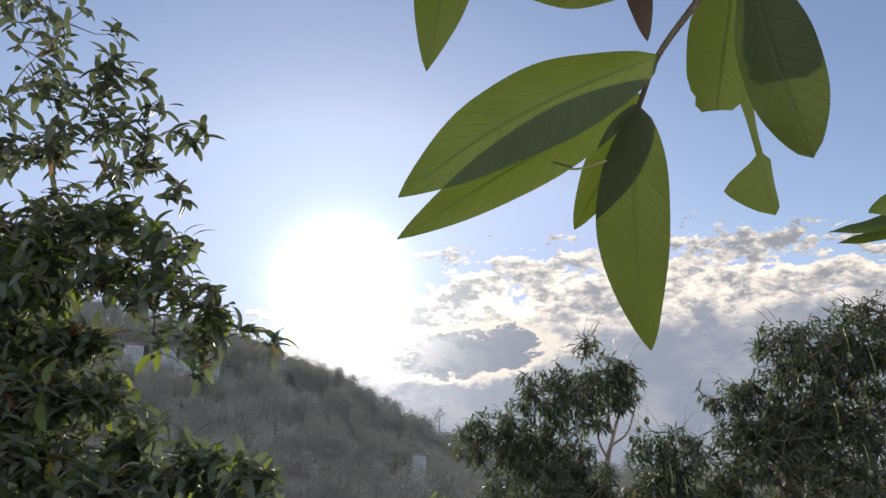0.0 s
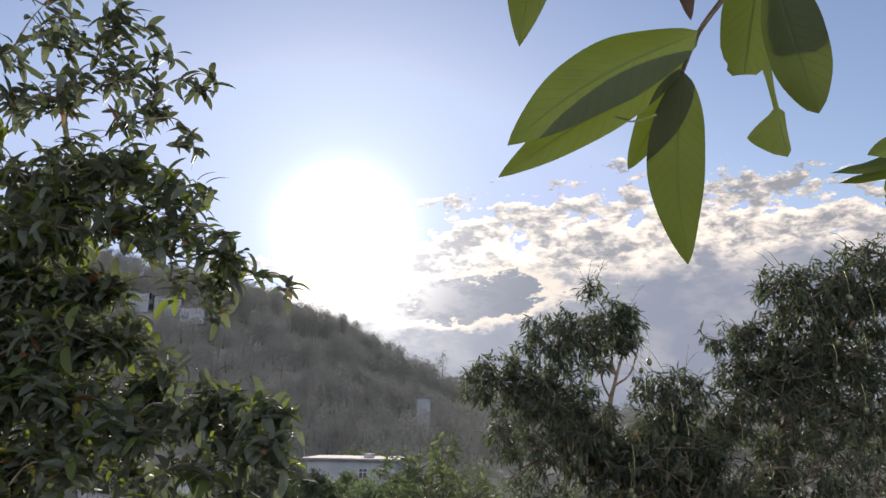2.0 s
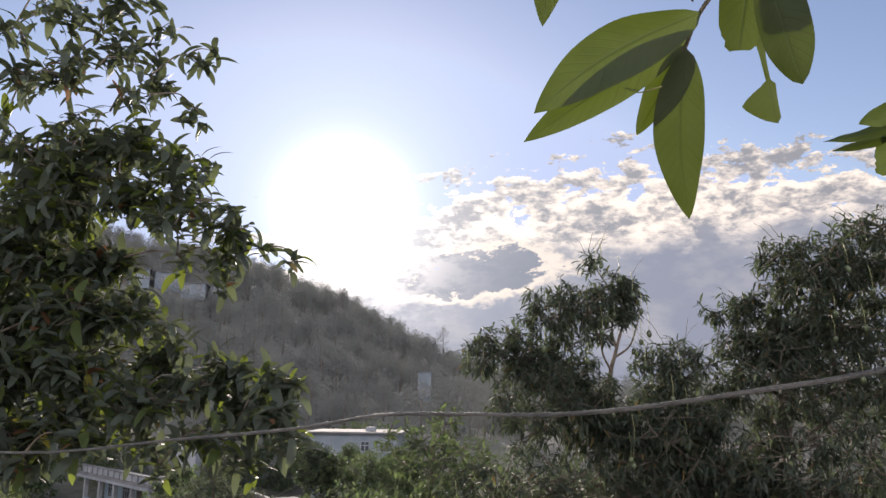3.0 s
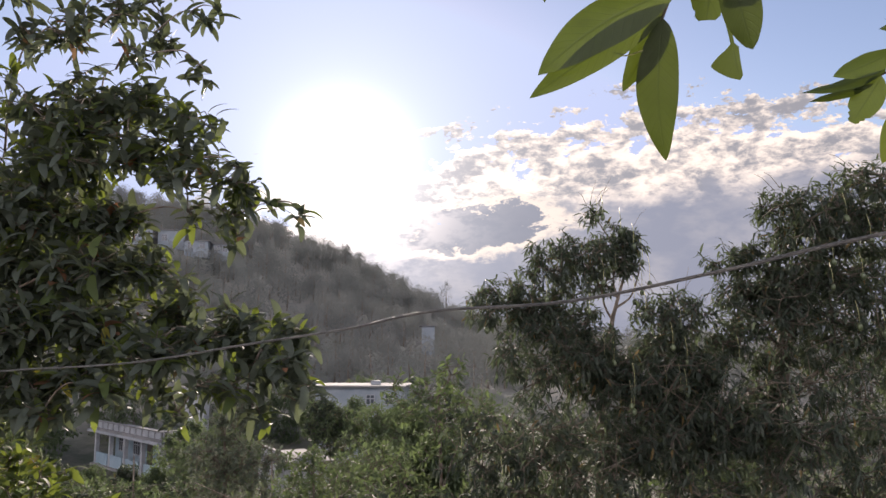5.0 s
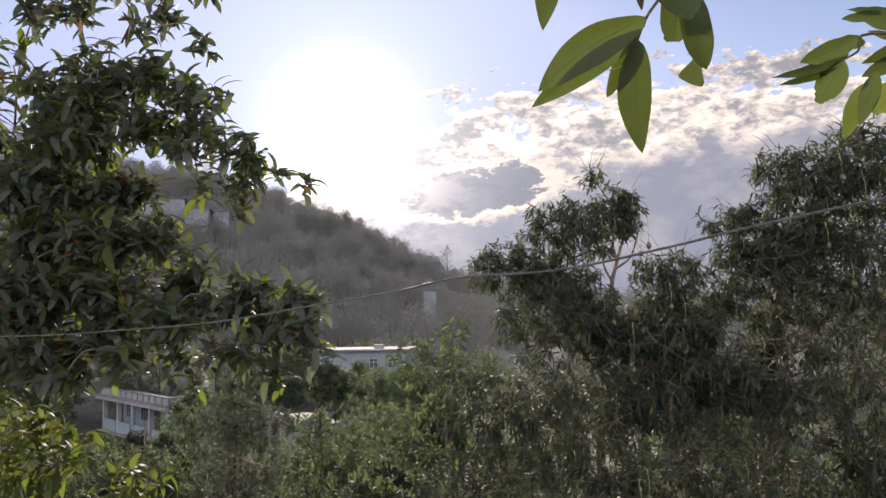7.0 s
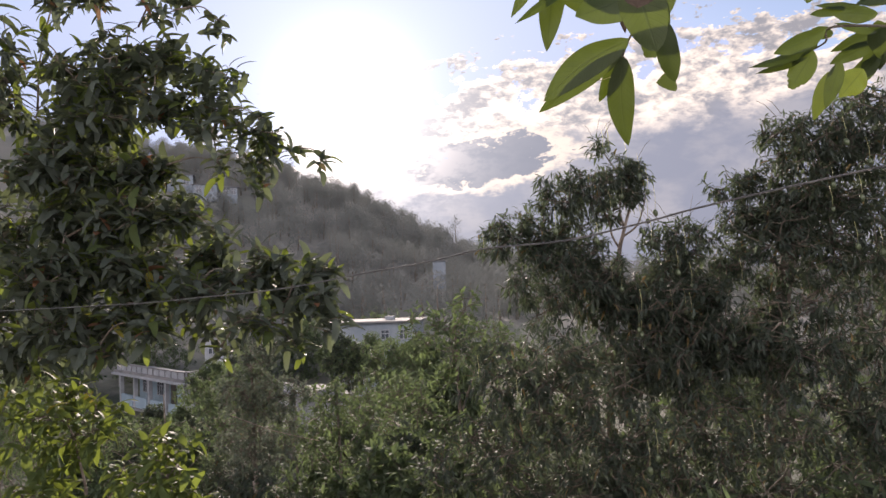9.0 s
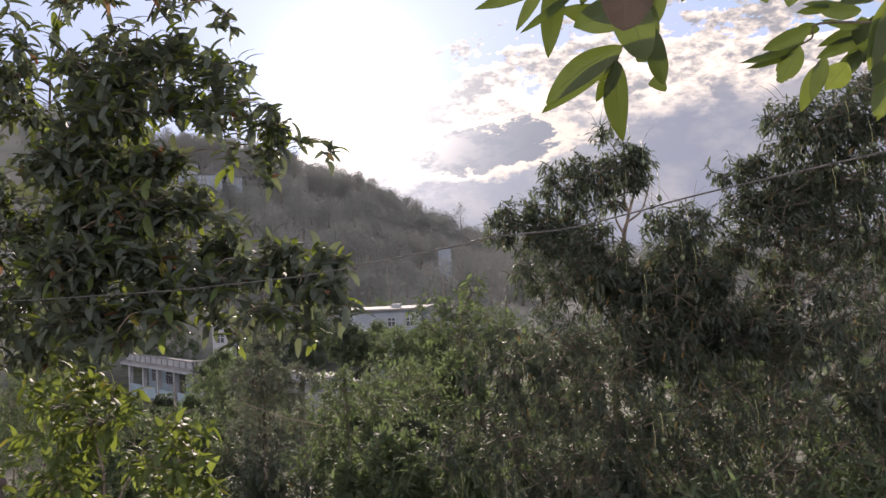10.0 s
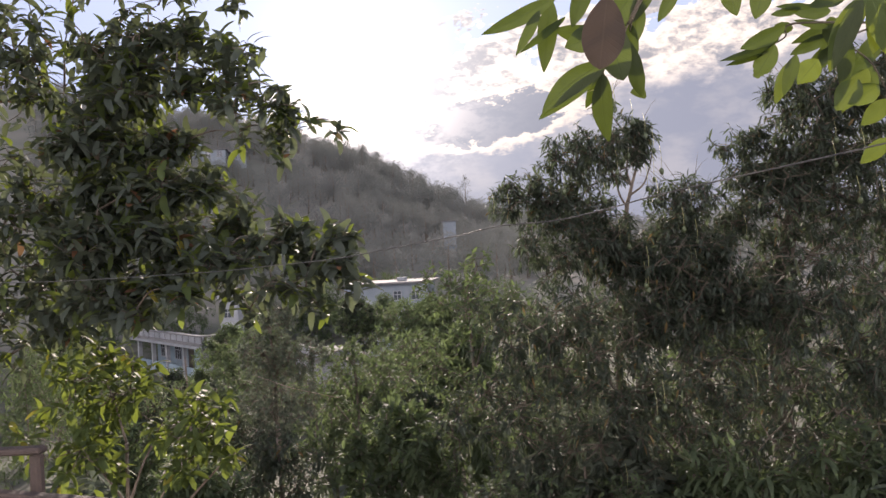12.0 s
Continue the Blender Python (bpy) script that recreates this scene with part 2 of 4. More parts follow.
def earth_material():
    """Dark garden soil and weeds round the house, dry scrub on the hillside."""
    m, n, out = base_net("garden_earth_and_scrub")
    co = n.node("ShaderNodeTexCoord").outputs["Object"]
    big, mid, small = n.noise(co, 0.05, 4.0, 0.6), n.noise(co, 0.6, 5.0, 0.65), n.noise(co, 9.0, 4.0, 0.6)
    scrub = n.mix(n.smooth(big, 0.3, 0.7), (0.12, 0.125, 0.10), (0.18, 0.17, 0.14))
    weeds = n.mix(n.smooth(mid, 0.38, 0.62), (0.030, 0.042, 0.018), (0.065, 0.055, 0.036))
    weeds = n.mix(n.smooth(small, 0.45, 0.75, 0.0, 0.6), weeds, (0.022, 0.034, 0.012))
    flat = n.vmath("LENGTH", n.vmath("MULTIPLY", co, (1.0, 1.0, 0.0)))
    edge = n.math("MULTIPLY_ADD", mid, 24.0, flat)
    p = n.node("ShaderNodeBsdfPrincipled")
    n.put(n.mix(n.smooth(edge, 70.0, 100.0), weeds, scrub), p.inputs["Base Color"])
    p.inputs["Roughness"].default_value = 0.95
    b = n.node("ShaderNodeBump")
    b.inputs["Strength"].default_value, b.inputs["Distance"].default_value = 0.6, 0.05
    n.put(n.math("ADD", mid, n.math("MULTIPLY", small, 0.4)), b.inputs["Height"])
    n.put(b.outputs[0], p.inputs["Normal"])
    n.put(p.outputs[0], out.inputs[0])
    return m


M["earth"] = earth_material()


# ---------------------------------------------------------------- mesh helpers
def link_mesh(name, verts, faces, material, parent=None, label="", smooth=True):
    me = bpy.data.meshes.new(name)
    me.from_pydata(verts, [], faces)
    me.materials.append(material)
    if smooth:
        me.polygons.foreach_set("use_smooth", [True] * len(me.polygons))
    me.update()
    ob = new(name, me)
    if parent is not None:
        ob.parent = parent
    return tagged(ob, label)


def part(name, bm, material, parent, label="", smooth=False):
    me = bpy.data.meshes.new(name)
    bm.to_mesh(me)
    bm.free()
    me.materials.append(material)
    if smooth:
        me.polygons.foreach_set("use_smooth", [True] * len(me.polygons))
    ob = new(name, me)
    if parent is not None:
        ob.parent = parent
    return tagged(ob, label)


def thing(name, at, label, category, group="", kind=""):
    ob = new(name)
    ob.location = at
    ob.empty_display_size = 0.1
    return tagged(ob, label, category, group, kind)


def box(bm, lo, hi, bevel=0.0, m=None):
    c = [(a + b) / 2 for a, b in zip(lo, hi)]
    s = [abs(b - a) for a, b in zip(lo, hi)]
    r = bmesh.ops.create_cube(bm, size=1.0, matrix=Matrix.LocRotScale(c, None, s))
    if bevel:
        edges = list({e for v in r["verts"] for e in v.link_edges})
        bmesh.ops.bevel(bm, geom=edges, offset=bevel, segments=1, affect="EDGES")
    if m is not None:
        bmesh.ops.transform(bm, matrix=m, verts=bm.verts)
    return bm


def tube(points, radii, sides=6):
    """Vertices and faces of a tapered tube along points."""
    pts = [Vector(p) for p in points]
    verts, faces = [], []
    for i, p in enumerate(pts):
        d = (pts[min(i + 1, len(pts) - 1)] - pts[max(i - 1, 0)]).normalized()
        a = d.orthogonal().normalized() if i == 0 else (side - d * side.dot(d)).normalized()
        side, b = a, d.cross(a)
        for k in range(sides):
            w = 2 * math.pi * k / sides
            verts.append(p + (a * math.cos(w) + b * math.sin(w)) * radii[i])
    for i in range(len(pts) - 1):
        for k in range(sides):
            k2 = (k + 1) % sides
            faces.append((i * sides + k, i * sides + k2, (i + 1) * sides + k2, (i + 1) * sides + k))
    faces.append(tuple(range(sides))[::-1])
    faces.append(tuple((len(pts) - 1) * sides + k for k in range(sides)))
    return verts, faces


def spline(points, n):
    """Smooth curve through points."""
    pts = [Vector(p) for p in points]
    pts = [pts[0] * 2 - pts[1]] + pts + [pts[-1] * 2 - pts[-2]]
    out = []
    for i in range(1, len(pts) - 2):
        a, b, c, d = pts[i - 1:i + 3]
        for k in range(n):
            t = k / n
            out.append(0.5 * (2 * b + (c - a) * t + (2 * a - 5 * b + 4 * c - d) * t * t + (3 * b - a - 3 * c + d) * t ** 3))
    return out + [pts[-2]]


# ---------------------------------------------------------------- leaves for trees
def leaf_shape(length, width, droop, fold, stations=5, sway=0.0, blunt=0.75):
    """A leaf along +Y from the origin, its face to +Z: verts, faces."""
    verts, faces = [], []
    for i in range(stations + 1):
        v = i / stations
        w = 0.5 * width * max(0.04, math.sin(math.pi * min(1, v ** 0.85)) ** blunt)
        y = length * v * (1 - 0.12 * droop * v)
        z = -droop * length * v * v * 0.55
        x = sway * length * math.sin(math.pi * v)
        verts += [(x - w, y, z + fold * w), (x, y, z), (x + w, y, z + fold * w)]
    for i in range(stations):
        a = 3 * i
        faces += [(a, a + 1, a + 4, a + 3), (a + 1, a + 2, a + 5, a + 4)]
    return np.array(verts), faces


def aim(at, along, up, scale=1.0):
    y = along.normalized()
    x = y.cross(up)
    x = x.normalized() if x.length > 1e-4 else y.orthogonal().normalized()
    z = x.cross(y)
    m = Matrix((x, y, z)).transposed().to_4x4() @ Matrix.Diagonal((scale, scale, scale, 1))
    m.translation = at
    return m


def whorl(rng, at, axis, count, spread, size, hang, run=0.09):
    """Poses of the leaves of one tuft at a twig's tip."""
    out = []
    a = axis.orthogonal().normalized()
    b = axis.cross(a)
    start = rng.uniform(0, 6.28)
    for k in range(count):
        w = start + k * 2.4 + rng.uniform(-0.3, 0.3)
        open_ = spread * rng.uniform(0.35, 1.3)
        d = axis * math.cos(open_) + (a * math.cos(w) + b * math.sin(w)) * math.sin(open_)
        d.z -= hang * rng.uniform(0.4, 1.2)
        d.normalize()
        up = Vector((rng.gauss(0, 0.35), rng.gauss(0, 0.35), 1.0))
        out.append((aim(at - axis * (run * k / count), d, up, size * rng.uniform(0.65, 1.12)), rng.randrange(4)))
    return out


def bake(name, poses, shapes, material, parent, label=""):
    """All leaves of poses joined to one mesh."""
    verts, faces, at = [], [], 0
    for m, k in poses:
        v, f = shapes[k]
        a = np.array(m)
        verts.append(v @ a[:3, :3].T + a[:3, 3])
        faces += [tuple(i + at for i in q) for q in f]
        at += len(v)
    ob = link_mesh(name, np.concatenate(verts).tolist(), faces, material, parent, label)
    return tagged(ob, kind="stuff")


def place_leaves(poses, shapes, material, parent, singles, key):
    """The leaves that pass nearest as parts of their own, the rest as one crown."""
    poses = sorted(poses, key=key)
    meshes = []
    for v, f in shapes:
        me = bpy.data.meshes.new("leaf")
        me.from_pydata(v.tolist(), [], f)
        me.materials.append(material)
        me.polygons.foreach_set("use_smooth", [True] * len(me.polygons))
        meshes.append(me)
    for m, k in poses[:singles]:
        ob = new("leaf", meshes[k])
        ob.parent = parent
        ob.matrix_local = m
    if poses[singles:]:
        bake("crown", poses[singles:], shapes, material, parent)


def grow(name, root, label, trunk, lobes, shapes, material, rng, count, spread, size, hang, singles=300, girth=0.09,
         twig_r=0.004, upward=0.5, category="tree", thick_limbs=1.0, rise=0.7, forked=False, gaps=(), tender=None):
    """A tree: trunk, a limb into every lobe (centre, radii, tufts), twigs and tufts of leaves."""
    root = Vector(root)
    tree = thing(name, root, label, category)
    line = spline([Vector(p) - root for p in trunk], 5)
    r = [girth * (1 - 0.75 * i / (len(line) - 1)) for i in range(len(line))]
    link_mesh("trunk", *tube(line, r, 9), M["bark"], tree)
    poses, tv, tf = [], [], []
    forks = list(line)
    if forked:
        lobes = sorted(lobes, key=lambda q: abs(q[0][0] - trunk[-1][0]))
    for centre, radii, tufts in lobes:
        c = Vector(centre) - root
        flat_far = min((p.xy - c.xy).length for p in line)
        start = min(line, key=lambda p: abs(p.z - (c.z - 0.2 - rise * flat_far)))
        if forked:
            start = min(forks, key=lambda p: (p - c).length + 0.5 * max(0, p.z - c.z))
        sag = min(1.0, (c - start).length / 0.8) if forked else 1.0
        mid = start.lerp(c, 0.5) + Vector((rng.uniform(-.12, .12), rng.uniform(-.12, .12), 0.10 + rng.uniform(-.05, .12))) * sag
        limb = spline([start, mid, c], 5)
        far = (c - start).length
        forks += limb[2:]
        lr = [(0.006 + 0.007 * thick_limbs * min(1.5, far)) * (1 - 0.75 * i / (len(limb) - 1)) for i in range(len(limb))]
        link_mesh("limb", *tube(limb, lr, 6), M["bark"], tree)
        nodes = limb[4:]
        for _ in range(tufts):
            d = Vector((rng.gauss(0, 1), rng.gauss(0, 1), rng.gauss(0, 1))).normalized()
            k = rng.random() ** 0.42
            p = c + Vector((d.x * radii[0], d.y * radii[1], d.z * radii[2])) * k
            if any((p + root - g).xz.length < g_r for g, g_r in gaps):
                continue
            s = min(nodes, key=lambda q: (q - p).length)
            if rng.random() < 0.3:
                nodes.append(s.lerp(p, 0.6))
            bend = s.lerp(p, 0.55) + Vector((rng.gauss(0, .03), rng.gauss(0, .03), -0.02))
            v, f = tube([s, bend, p], [twig_r * 1.6, twig_r, twig_r * 0.6], 4)
            tf += [tuple(i + len(tv) for i in q) for q in f]
            tv += v
            axis = ((p - bend).normalized() + Vector((rng.gauss(0, .35), rng.gauss(0, .35), upward + rng.gauss(0, .3)))).normalized()
            poses += whorl(rng, p, axis, rng.randint(*count), spread, size, hang, size)
    tagged(link_mesh("branchwork", tv, tf, M["twig"], tree), kind="stuff")
    if tender:
        # some of the lower leaves are young and light green
        kind, below, share = tender
        picked = [rng.random() < share and q[0].translation.z + root.z < below for q in poses]
        bake("young_leaves", [q for q, y in zip(poses, picked) if y], shapes, M[kind], tree, "light green young leaves")
        poses = [q for q, y in zip(poses, picked) if not y]
    place_leaves(poses, shapes, material, tree, singles, lambda q: q[0].translation.y)
    return tree


# ---------------------------------------------------------------- ground, hill, distance
def ridge(az):
    """Height of the hill's crest, degrees over the eye, by azimuth in degrees."""
    xs = (-180, -110, -75, -45, -29, -14.4, -11, -7, -3.6, -1, 1.4, 6, 12, 30, 60, 180)
    ys = (1.0, 3.0, 9.0, 12.0, 11.2, 8.6, 7.3, 6.1, 4.2, 2.8, 1.9, 0.8, 0.2, -0.2, 0.2, 1.0)
    return float(np.interp(az, xs, ys))


def land(x, y):
    """Height of the ground."""
    r = math.hypot(x, y)
    if r < 1:
        return 0.0
    crest = 5.4 + 230 * math.tan(radians(ridge(math.degrees(math.atan2(x, y)))))
    t = min(1, max(0, (r - 70) / 160))
    rise = (t * t * (3 - 2 * t)) * 0.55 + 0.45 * t
    z = max(crest, 0.5) * rise if r <= 230 else max(crest, 0.5) * max(0.0, 1 - (r - 230) / 400)
    rough = noise.noise((x * 0.03, y * 0.03, 0)) * 2.2 + noise.noise((x * 0.11, y * 0.11, 5)) * 0.7
    if 10 < r < 88:
        z -= 2.4 * min(1, (r - 10) / 24, (88 - r) / 20)
    return z + rough * min(1, max(0, (r - 60) / 60)) * (1 if r < 640 else 0.2)


def build_land():
    rings = [0, 4, 9, 15, 22, 30, 40, 50, 58] + list(range(66, 236, 7)) + [250, 280, 320, 380, 460, 560, 640, 900, 1500, 2500, 4200]
    n = 240
    verts, faces = [(0, 0, 0)], []
    for r in rings[1:]:
        for k in range(n):
            a = 2 * math.pi * k / n
            x, y = r * math.sin(a), r * math.cos(a)
            verts.append((x, y, land(x, y)))
    for k in range(n):
        faces.append((0, 1 + (k + 1) % n, 1 + k))
    for i in range(len(rings) - 2):
        for k in range(n):
            a, b = 1 + i * n, 1 + (i + 1) * n
            faces.append((a + k, a + (k + 1) % n, b + (k + 1) % n, b + k))
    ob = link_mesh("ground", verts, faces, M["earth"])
    tagged(ob, "scrubby earth rising to a wooded hillside", "ground", kind="structure")
    # pale mountains behind the valley, blue haze painted into their colour
    verts, faces = [], []
    m = 160
    for k in range(m + 1):
        a = radians(-90 + 200 * k / m)
        h = 60 + 75 * (noise.noise((k * 0.07, 1.3, 0)) + 0.5 * noise.noise((k * 0.2, 7.3, 0)) + 0.6)
        x, y = math.sin(a), math.cos(a)
        verts += [(3000 * x, 3000 * y, -40), (3300 * x, 3300 * y, h), (3700 * x, 3700 * y, -40)]
    for k in range(m):
        a = 3 * k
        faces += [(a, a + 3, a + 4, a + 1), (a + 1, a + 4, a + 5, a + 2)]
    tagged(link_mesh("backdrop", verts, faces, M["mount"]), "mountains far behind the valley, coloured pale blue for haze", "mountain", kind="structure")


def clump_shapes(rng):
    """Ragged leafy clumps for far trees."""
    out = []
    for _ in range(4):
        verts, faces = [], []
        for _ in range(17):
            c = np.array([rng.gauss(0, 0.46), rng.gauss(0, 0.46), rng.gauss(0, 0.40)])
            a, b = (np.array([rng.gauss(0, 1) for _ in range(3)]) for _ in range(2))
            a, b = a / np.linalg.norm(a) * rng.uniform(.10, .21), b / np.linalg.norm(b) * rng.uniform(.10, .21)
            i = len(verts)
            verts += [c - a, c + b * 0.6, c + a, c - b * 0.6]
            faces.append((i, i + 1, i + 2, i + 3))
        out.append((np.array(verts), faces))
    return out


def build_woods():
    rng = random.Random(5)
    shapes = clump_shapes(rng)
    poses, tv, tf = [], [], []

    def far_tree(x, y, h, wide, slim=False):
        z = land(x, y) - 0.4
        v, f = tube([(x, y, z), (x + rng.uniform(-.3, .3), y, z + h * 0.5), (x, y, z + h * 0.9)], [h * .02 + .05, h * .014 + .03, .03], 4)
        tf.extend(tuple(i + len(tv) for i in q) for q in f)
        tv.extend(v)
        for _ in range(34 if not slim else 60):
            u = rng.random()
            rad = wide * math.sin(math.pi * (0.12 + 0.83 * u)) * rng.random() ** 0.5
            w = rng.uniform(0, 6.28)
            p = (x + rad * math.cos(w), y + rad * math.sin(w), z + h * (0.25 + 0.75 * u))
            s = wide * rng.uniform(0.36, 0.66) if not slim else wide * rng.uniform(.3, .6)
            poses.append((Matrix.LocRotScale(p, Euler((rng.uniform(0, 6), rng.uniform(0, 6), 0)), (s, s, s * 0.8)), rng.randrange(4)))

    for _ in range(1100):
        az, r = rng.uniform(-30, 11), 80 + 152 * rng.random() ** 0.7
        h = rng.uniform(2.5, 6.0)
        if -23.5 < az < -15.5 and 150 < r < 160:
            continue  # open ground before the hillside houses
        far_tree(r * math.sin(radians(az)), r * math.cos(radians(az)), h, h * rng.uniform(.3, .5))
    for _ in range(260):
        az, r = rng.uniform(10, 34), 60 + 170 * rng.random() ** 0.8
        h = rng.uniform(3.0, 7.0)
        far_tree(r * math.sin(radians(az)), r * math.cos(radians(az)), h, h * rng.uniform(.35, .55))
    for _ in range(300):
        az, r = rng.uniform(-34, 9), rng.uniform(222, 233)
        h = rng.uniform(2.0, 5.5)
        far_tree(r * math.sin(radians(az)), r * math.cos(radians(az)), h, h * rng.uniform(.25, .42))
    for az, h, wide in ((-0.35, 11.5, 2.2), (-3.6, 8, 1.4), (-3.2, 7.5, 1.6), (-2.4, 7.0, 1.8), (-1.5, 6.0, 1.4), (-4.3, 6.5, 1.3)):
        far_tree(231 * math.sin(radians(az)), 231 * math.cos(radians(az)), h, wide, True)
    wood = thing("woods", (0, 0, 0), "hazy green woods covering the hillside", "woods", kind="stuff")
    bake("foliage", poses, shapes, M["wood_hazed"], wood)
    tagged(link_mesh("timber", tv, tf, M["bark"], wood), kind="stuff")


build_land()
build_woods()


# ---------------------------------------------------------------- terrace underfoot and its railing
def build_terrace():
    bm = box(bmesh.new(), (-4.6, -5.0, 3.72), (2.6, 2.3, 3.9), 0.02)
    tagged(part("terrace_floor", bm, M["concrete"], None), "grey concrete terrace slab above the garden", "terrace", kind="structure")
    bm = box(bmesh.new(), (-4.4, -4.8, -0.2), (2.4, 1.9, 3.72), 0.02)
    tagged(part("wall_under_terrace", bm, M["white"], None), "whitewashed house wall below the terrace", "wall", kind="structure")
    # added out of view: a white wall that throws sun back on the leaves
    bm = box(bmesh.new(), (-4.4, -2.9, 3.9), (2.4, -2.65, 7.0), 0.02)
    tagged(part("unseen_bounce_wall", bm, M["white"], None), "white wall added out of view behind the terrace to bounce sunlight", "wall", kind="structure")
    rail = thing("wooden_railing", (-1.72, 2.0, 3.9), "weathered brown wooden railing at the terrace edge", "railing")

    def bar(name, lo, hi, turn=None):
        part(name, box(bmesh.new(), lo, hi, 0.008, turn), M["rail"], rail)

    bar("post", (-0.02, -0.02, 0), (0.02, 0.02, 0.875))
    bar("post", (-1.28, -0.02, 0), (-1.24, 0.02, 0.875))
    bar("post", (-0.60, -0.035, 0), (-0.53, 0.035, 1.56))
    bar("top_rail", (-2.2, -0.03, 0.875), (0.03, 0.03, 0.90))
    bar("lower_rail", (-2.2, -0.09, -0.03), (0.35, -0.032, 0.05), pose(0, 0, 0.70, 0, 7, 0))


build_terrace()


# ---------------------------------------------------------------- houses
def window_unit(house, m, w, h, bars=3):
    win = part("window", box(bmesh.new(), (-w / 2, -0.02, 0), (w / 2, 0.0, h), 0, m), M["glass"], house, "dark window glass")
    for i in range(bars + 1):
        x = -w / 2 + w * i / bars
        part("window_bar", box(bmesh.new(), (x - 0.025, -0.07, 0), (x + 0.025, -0.022, h), 0, m), M["old_white"], win)
    for z in (0, h * 0.62, h):
        part("window_frame", box(bmesh.new(), (-w / 2 - 0.03, -0.075, z - 0.03), (w / 2 + 0.03, -0.03, z + 0.03), 0, m), M["old_white"], win)


def parapet_row(house, m, x0, x1, z, high, depth, count):
    """White panels with dark slots between them under a coping."""
    step = (x1 - x0) / count
    for i in range(count):
        a, b = x0 + i * step + step * 0.10, x0 + (i + 1) * step - step * 0.10
        part("parapet_panel", box(bmesh.new(), (a, -depth, z), (b, 0, z + high), 0.012, m), M["old_white"], house)
    part("coping", box(bmesh.new(), (x0 - 0.1, -depth - 0.06, z + high), (x1 + 0.1, 0.06, z + high + 0.09), 0.02, m), M["roof_grey"], house)
    part("parapet_core", box(bmesh.new(), (x0, -depth * 0.5, z - 0.02), (x1, -depth * 0.3, z + high - 0.01), 0, m), M["dark"], house)


def porch_house():
    """Blue and white house: local x along its front, -y the front."""
    h = thing("bungalow", (-17.8, 48.4, -2.6), "pale blue and white one-storey house with a slotted parapet", "house")
    f = pose(0, 0, 0, 0, 0, -47.5) @ Matrix.Translation((-9.0, 0, 0))
    part("wall", box(bmesh.new(), (-3.0, 1.5, -0.3), (9.0, 2.3, 2.55), 0.02, f), M["blue"], h)
    part("floor_plinth", box(bmesh.new(), (-3.2, -0.2, -0.4), (9.2, 2.4, 0.35), 0.02, f), M["roof_grey"], h)
    part("roof_slab", box(bmesh.new(), (-3.4, -0.45, 2.55), (9.45, 2.6, 2.72), 0.02, f), M["old_white"], h)
    parapet_row(h, f, -3.2, 9.2, 2.88, 0.42, 0.12, 12)
    side = f @ pose(9.15, 0, 0, 0, 0, 90)
    parapet_row(h, side, 0.1, 2.2, 2.88, 0.42, 0.12, 2)
    part("roof_edge", box(bmesh.new(), (-3.3, -0.3, 2.72), (9.3, 2.5, 2.88), 0.01, f), M["roof_grey"], h)
    for x in (-2.7, 0.15, 2.9, 5.9, 8.85):
        part("column", box(bmesh.new(), (x - 0.13, -0.05, 0.35), (x + 0.13, 0.22, 2.55), 0.015, f), M["old_white"], h)
    part("side_wall", box(bmesh.new(), (8.75, 0.3, 0.3), (8.98, 1.48, 2.55), 0.01, f), M["old_white"], h)
    for x in (-1.4, 1.4, 4.3, 7.5):
        part("porch_wall", box(bmesh.new(), (x - 1.2, 0.0, 0.35), (x + 1.0, 0.14, 1.15), 0.015, f), M["blue"], h)
    for x in (-1.5, 1.3, 6.1):
        window_unit(h, f @ Matrix.Translation((x, 1.47, 1.15)), 1.1, 1.1)
    for x in (3.6, 7.9):
        part("door", box(bmesh.new(), (x - 0.45, 1.44, 0.36), (x + 0.45, 1.49, 2.35), 0.01, f), M["dark"], h, "dark wooden door")


def low_building(name, label, at, w, d, high, turn, slots, wall="old_white", windows=(), extras=()):
    h = thing(name, at, label, "house")
    m = pose(0, 0, 0, 0, 0, turn)
    part("wall", box(bmesh.new(), (-w / 2, 0, -0.6), (w / 2, d, high - 0.55), 0.02, m), M[wall], h)
    part("roof_slab", box(bmesh.new(), (-w / 2 - 0.35, -0.35, high - 0.55), (w / 2 + 0.35, d + 0.3, high - 0.41), 0.015, m), M["roof_grey"], h)
    if slots:
        parapet_row(h, m @ Matrix.Translation((0, 0.05, 0)), -w / 2 - 0.2, w / 2 + 0.2, high - 0.41, 0.36, 0.12, slots)
    for x, z, ww, hh in windows:
        window_unit(h, m @ Matrix.Translation((x, -0.005, z)), ww, hh, 2)
    for x, y, ww, hh in extras:
        part("roof_block", box(bmesh.new(), (x - ww / 2, y, high - 0.41), (x + ww / 2, y + ww, high + hh), 0.03, m), M["old_white"], h)
    return h


porch_house()
low_building("outbuilding", "low white outbuilding with a slotted parapet among bushes", (-9.45, 41.4, -2.4), 4.6, 2.4, 2.95, -60, 12)
low_building("flat_roofed_house", "faded pale blue flat-roofed house behind the garden trees", (-6.9, 58.0, -2.3), 6.4, 5.0, 5.9, -4, 0, "faded_blue",
             windows=((0.9, 4.1, 0.6, 0.7), (2.3, 4.1, 0.6, 0.7)), extras=((1.0, 1.5, 0.7, -0.12),))
low_building("cottage", "small white two-storey house half hidden by leaves", (-19.15, 58.5, -2.4), 1.4, 2.0, 5.4, 6, 4,
             windows=((-0.1, 3.5, 0.6, 0.7),))


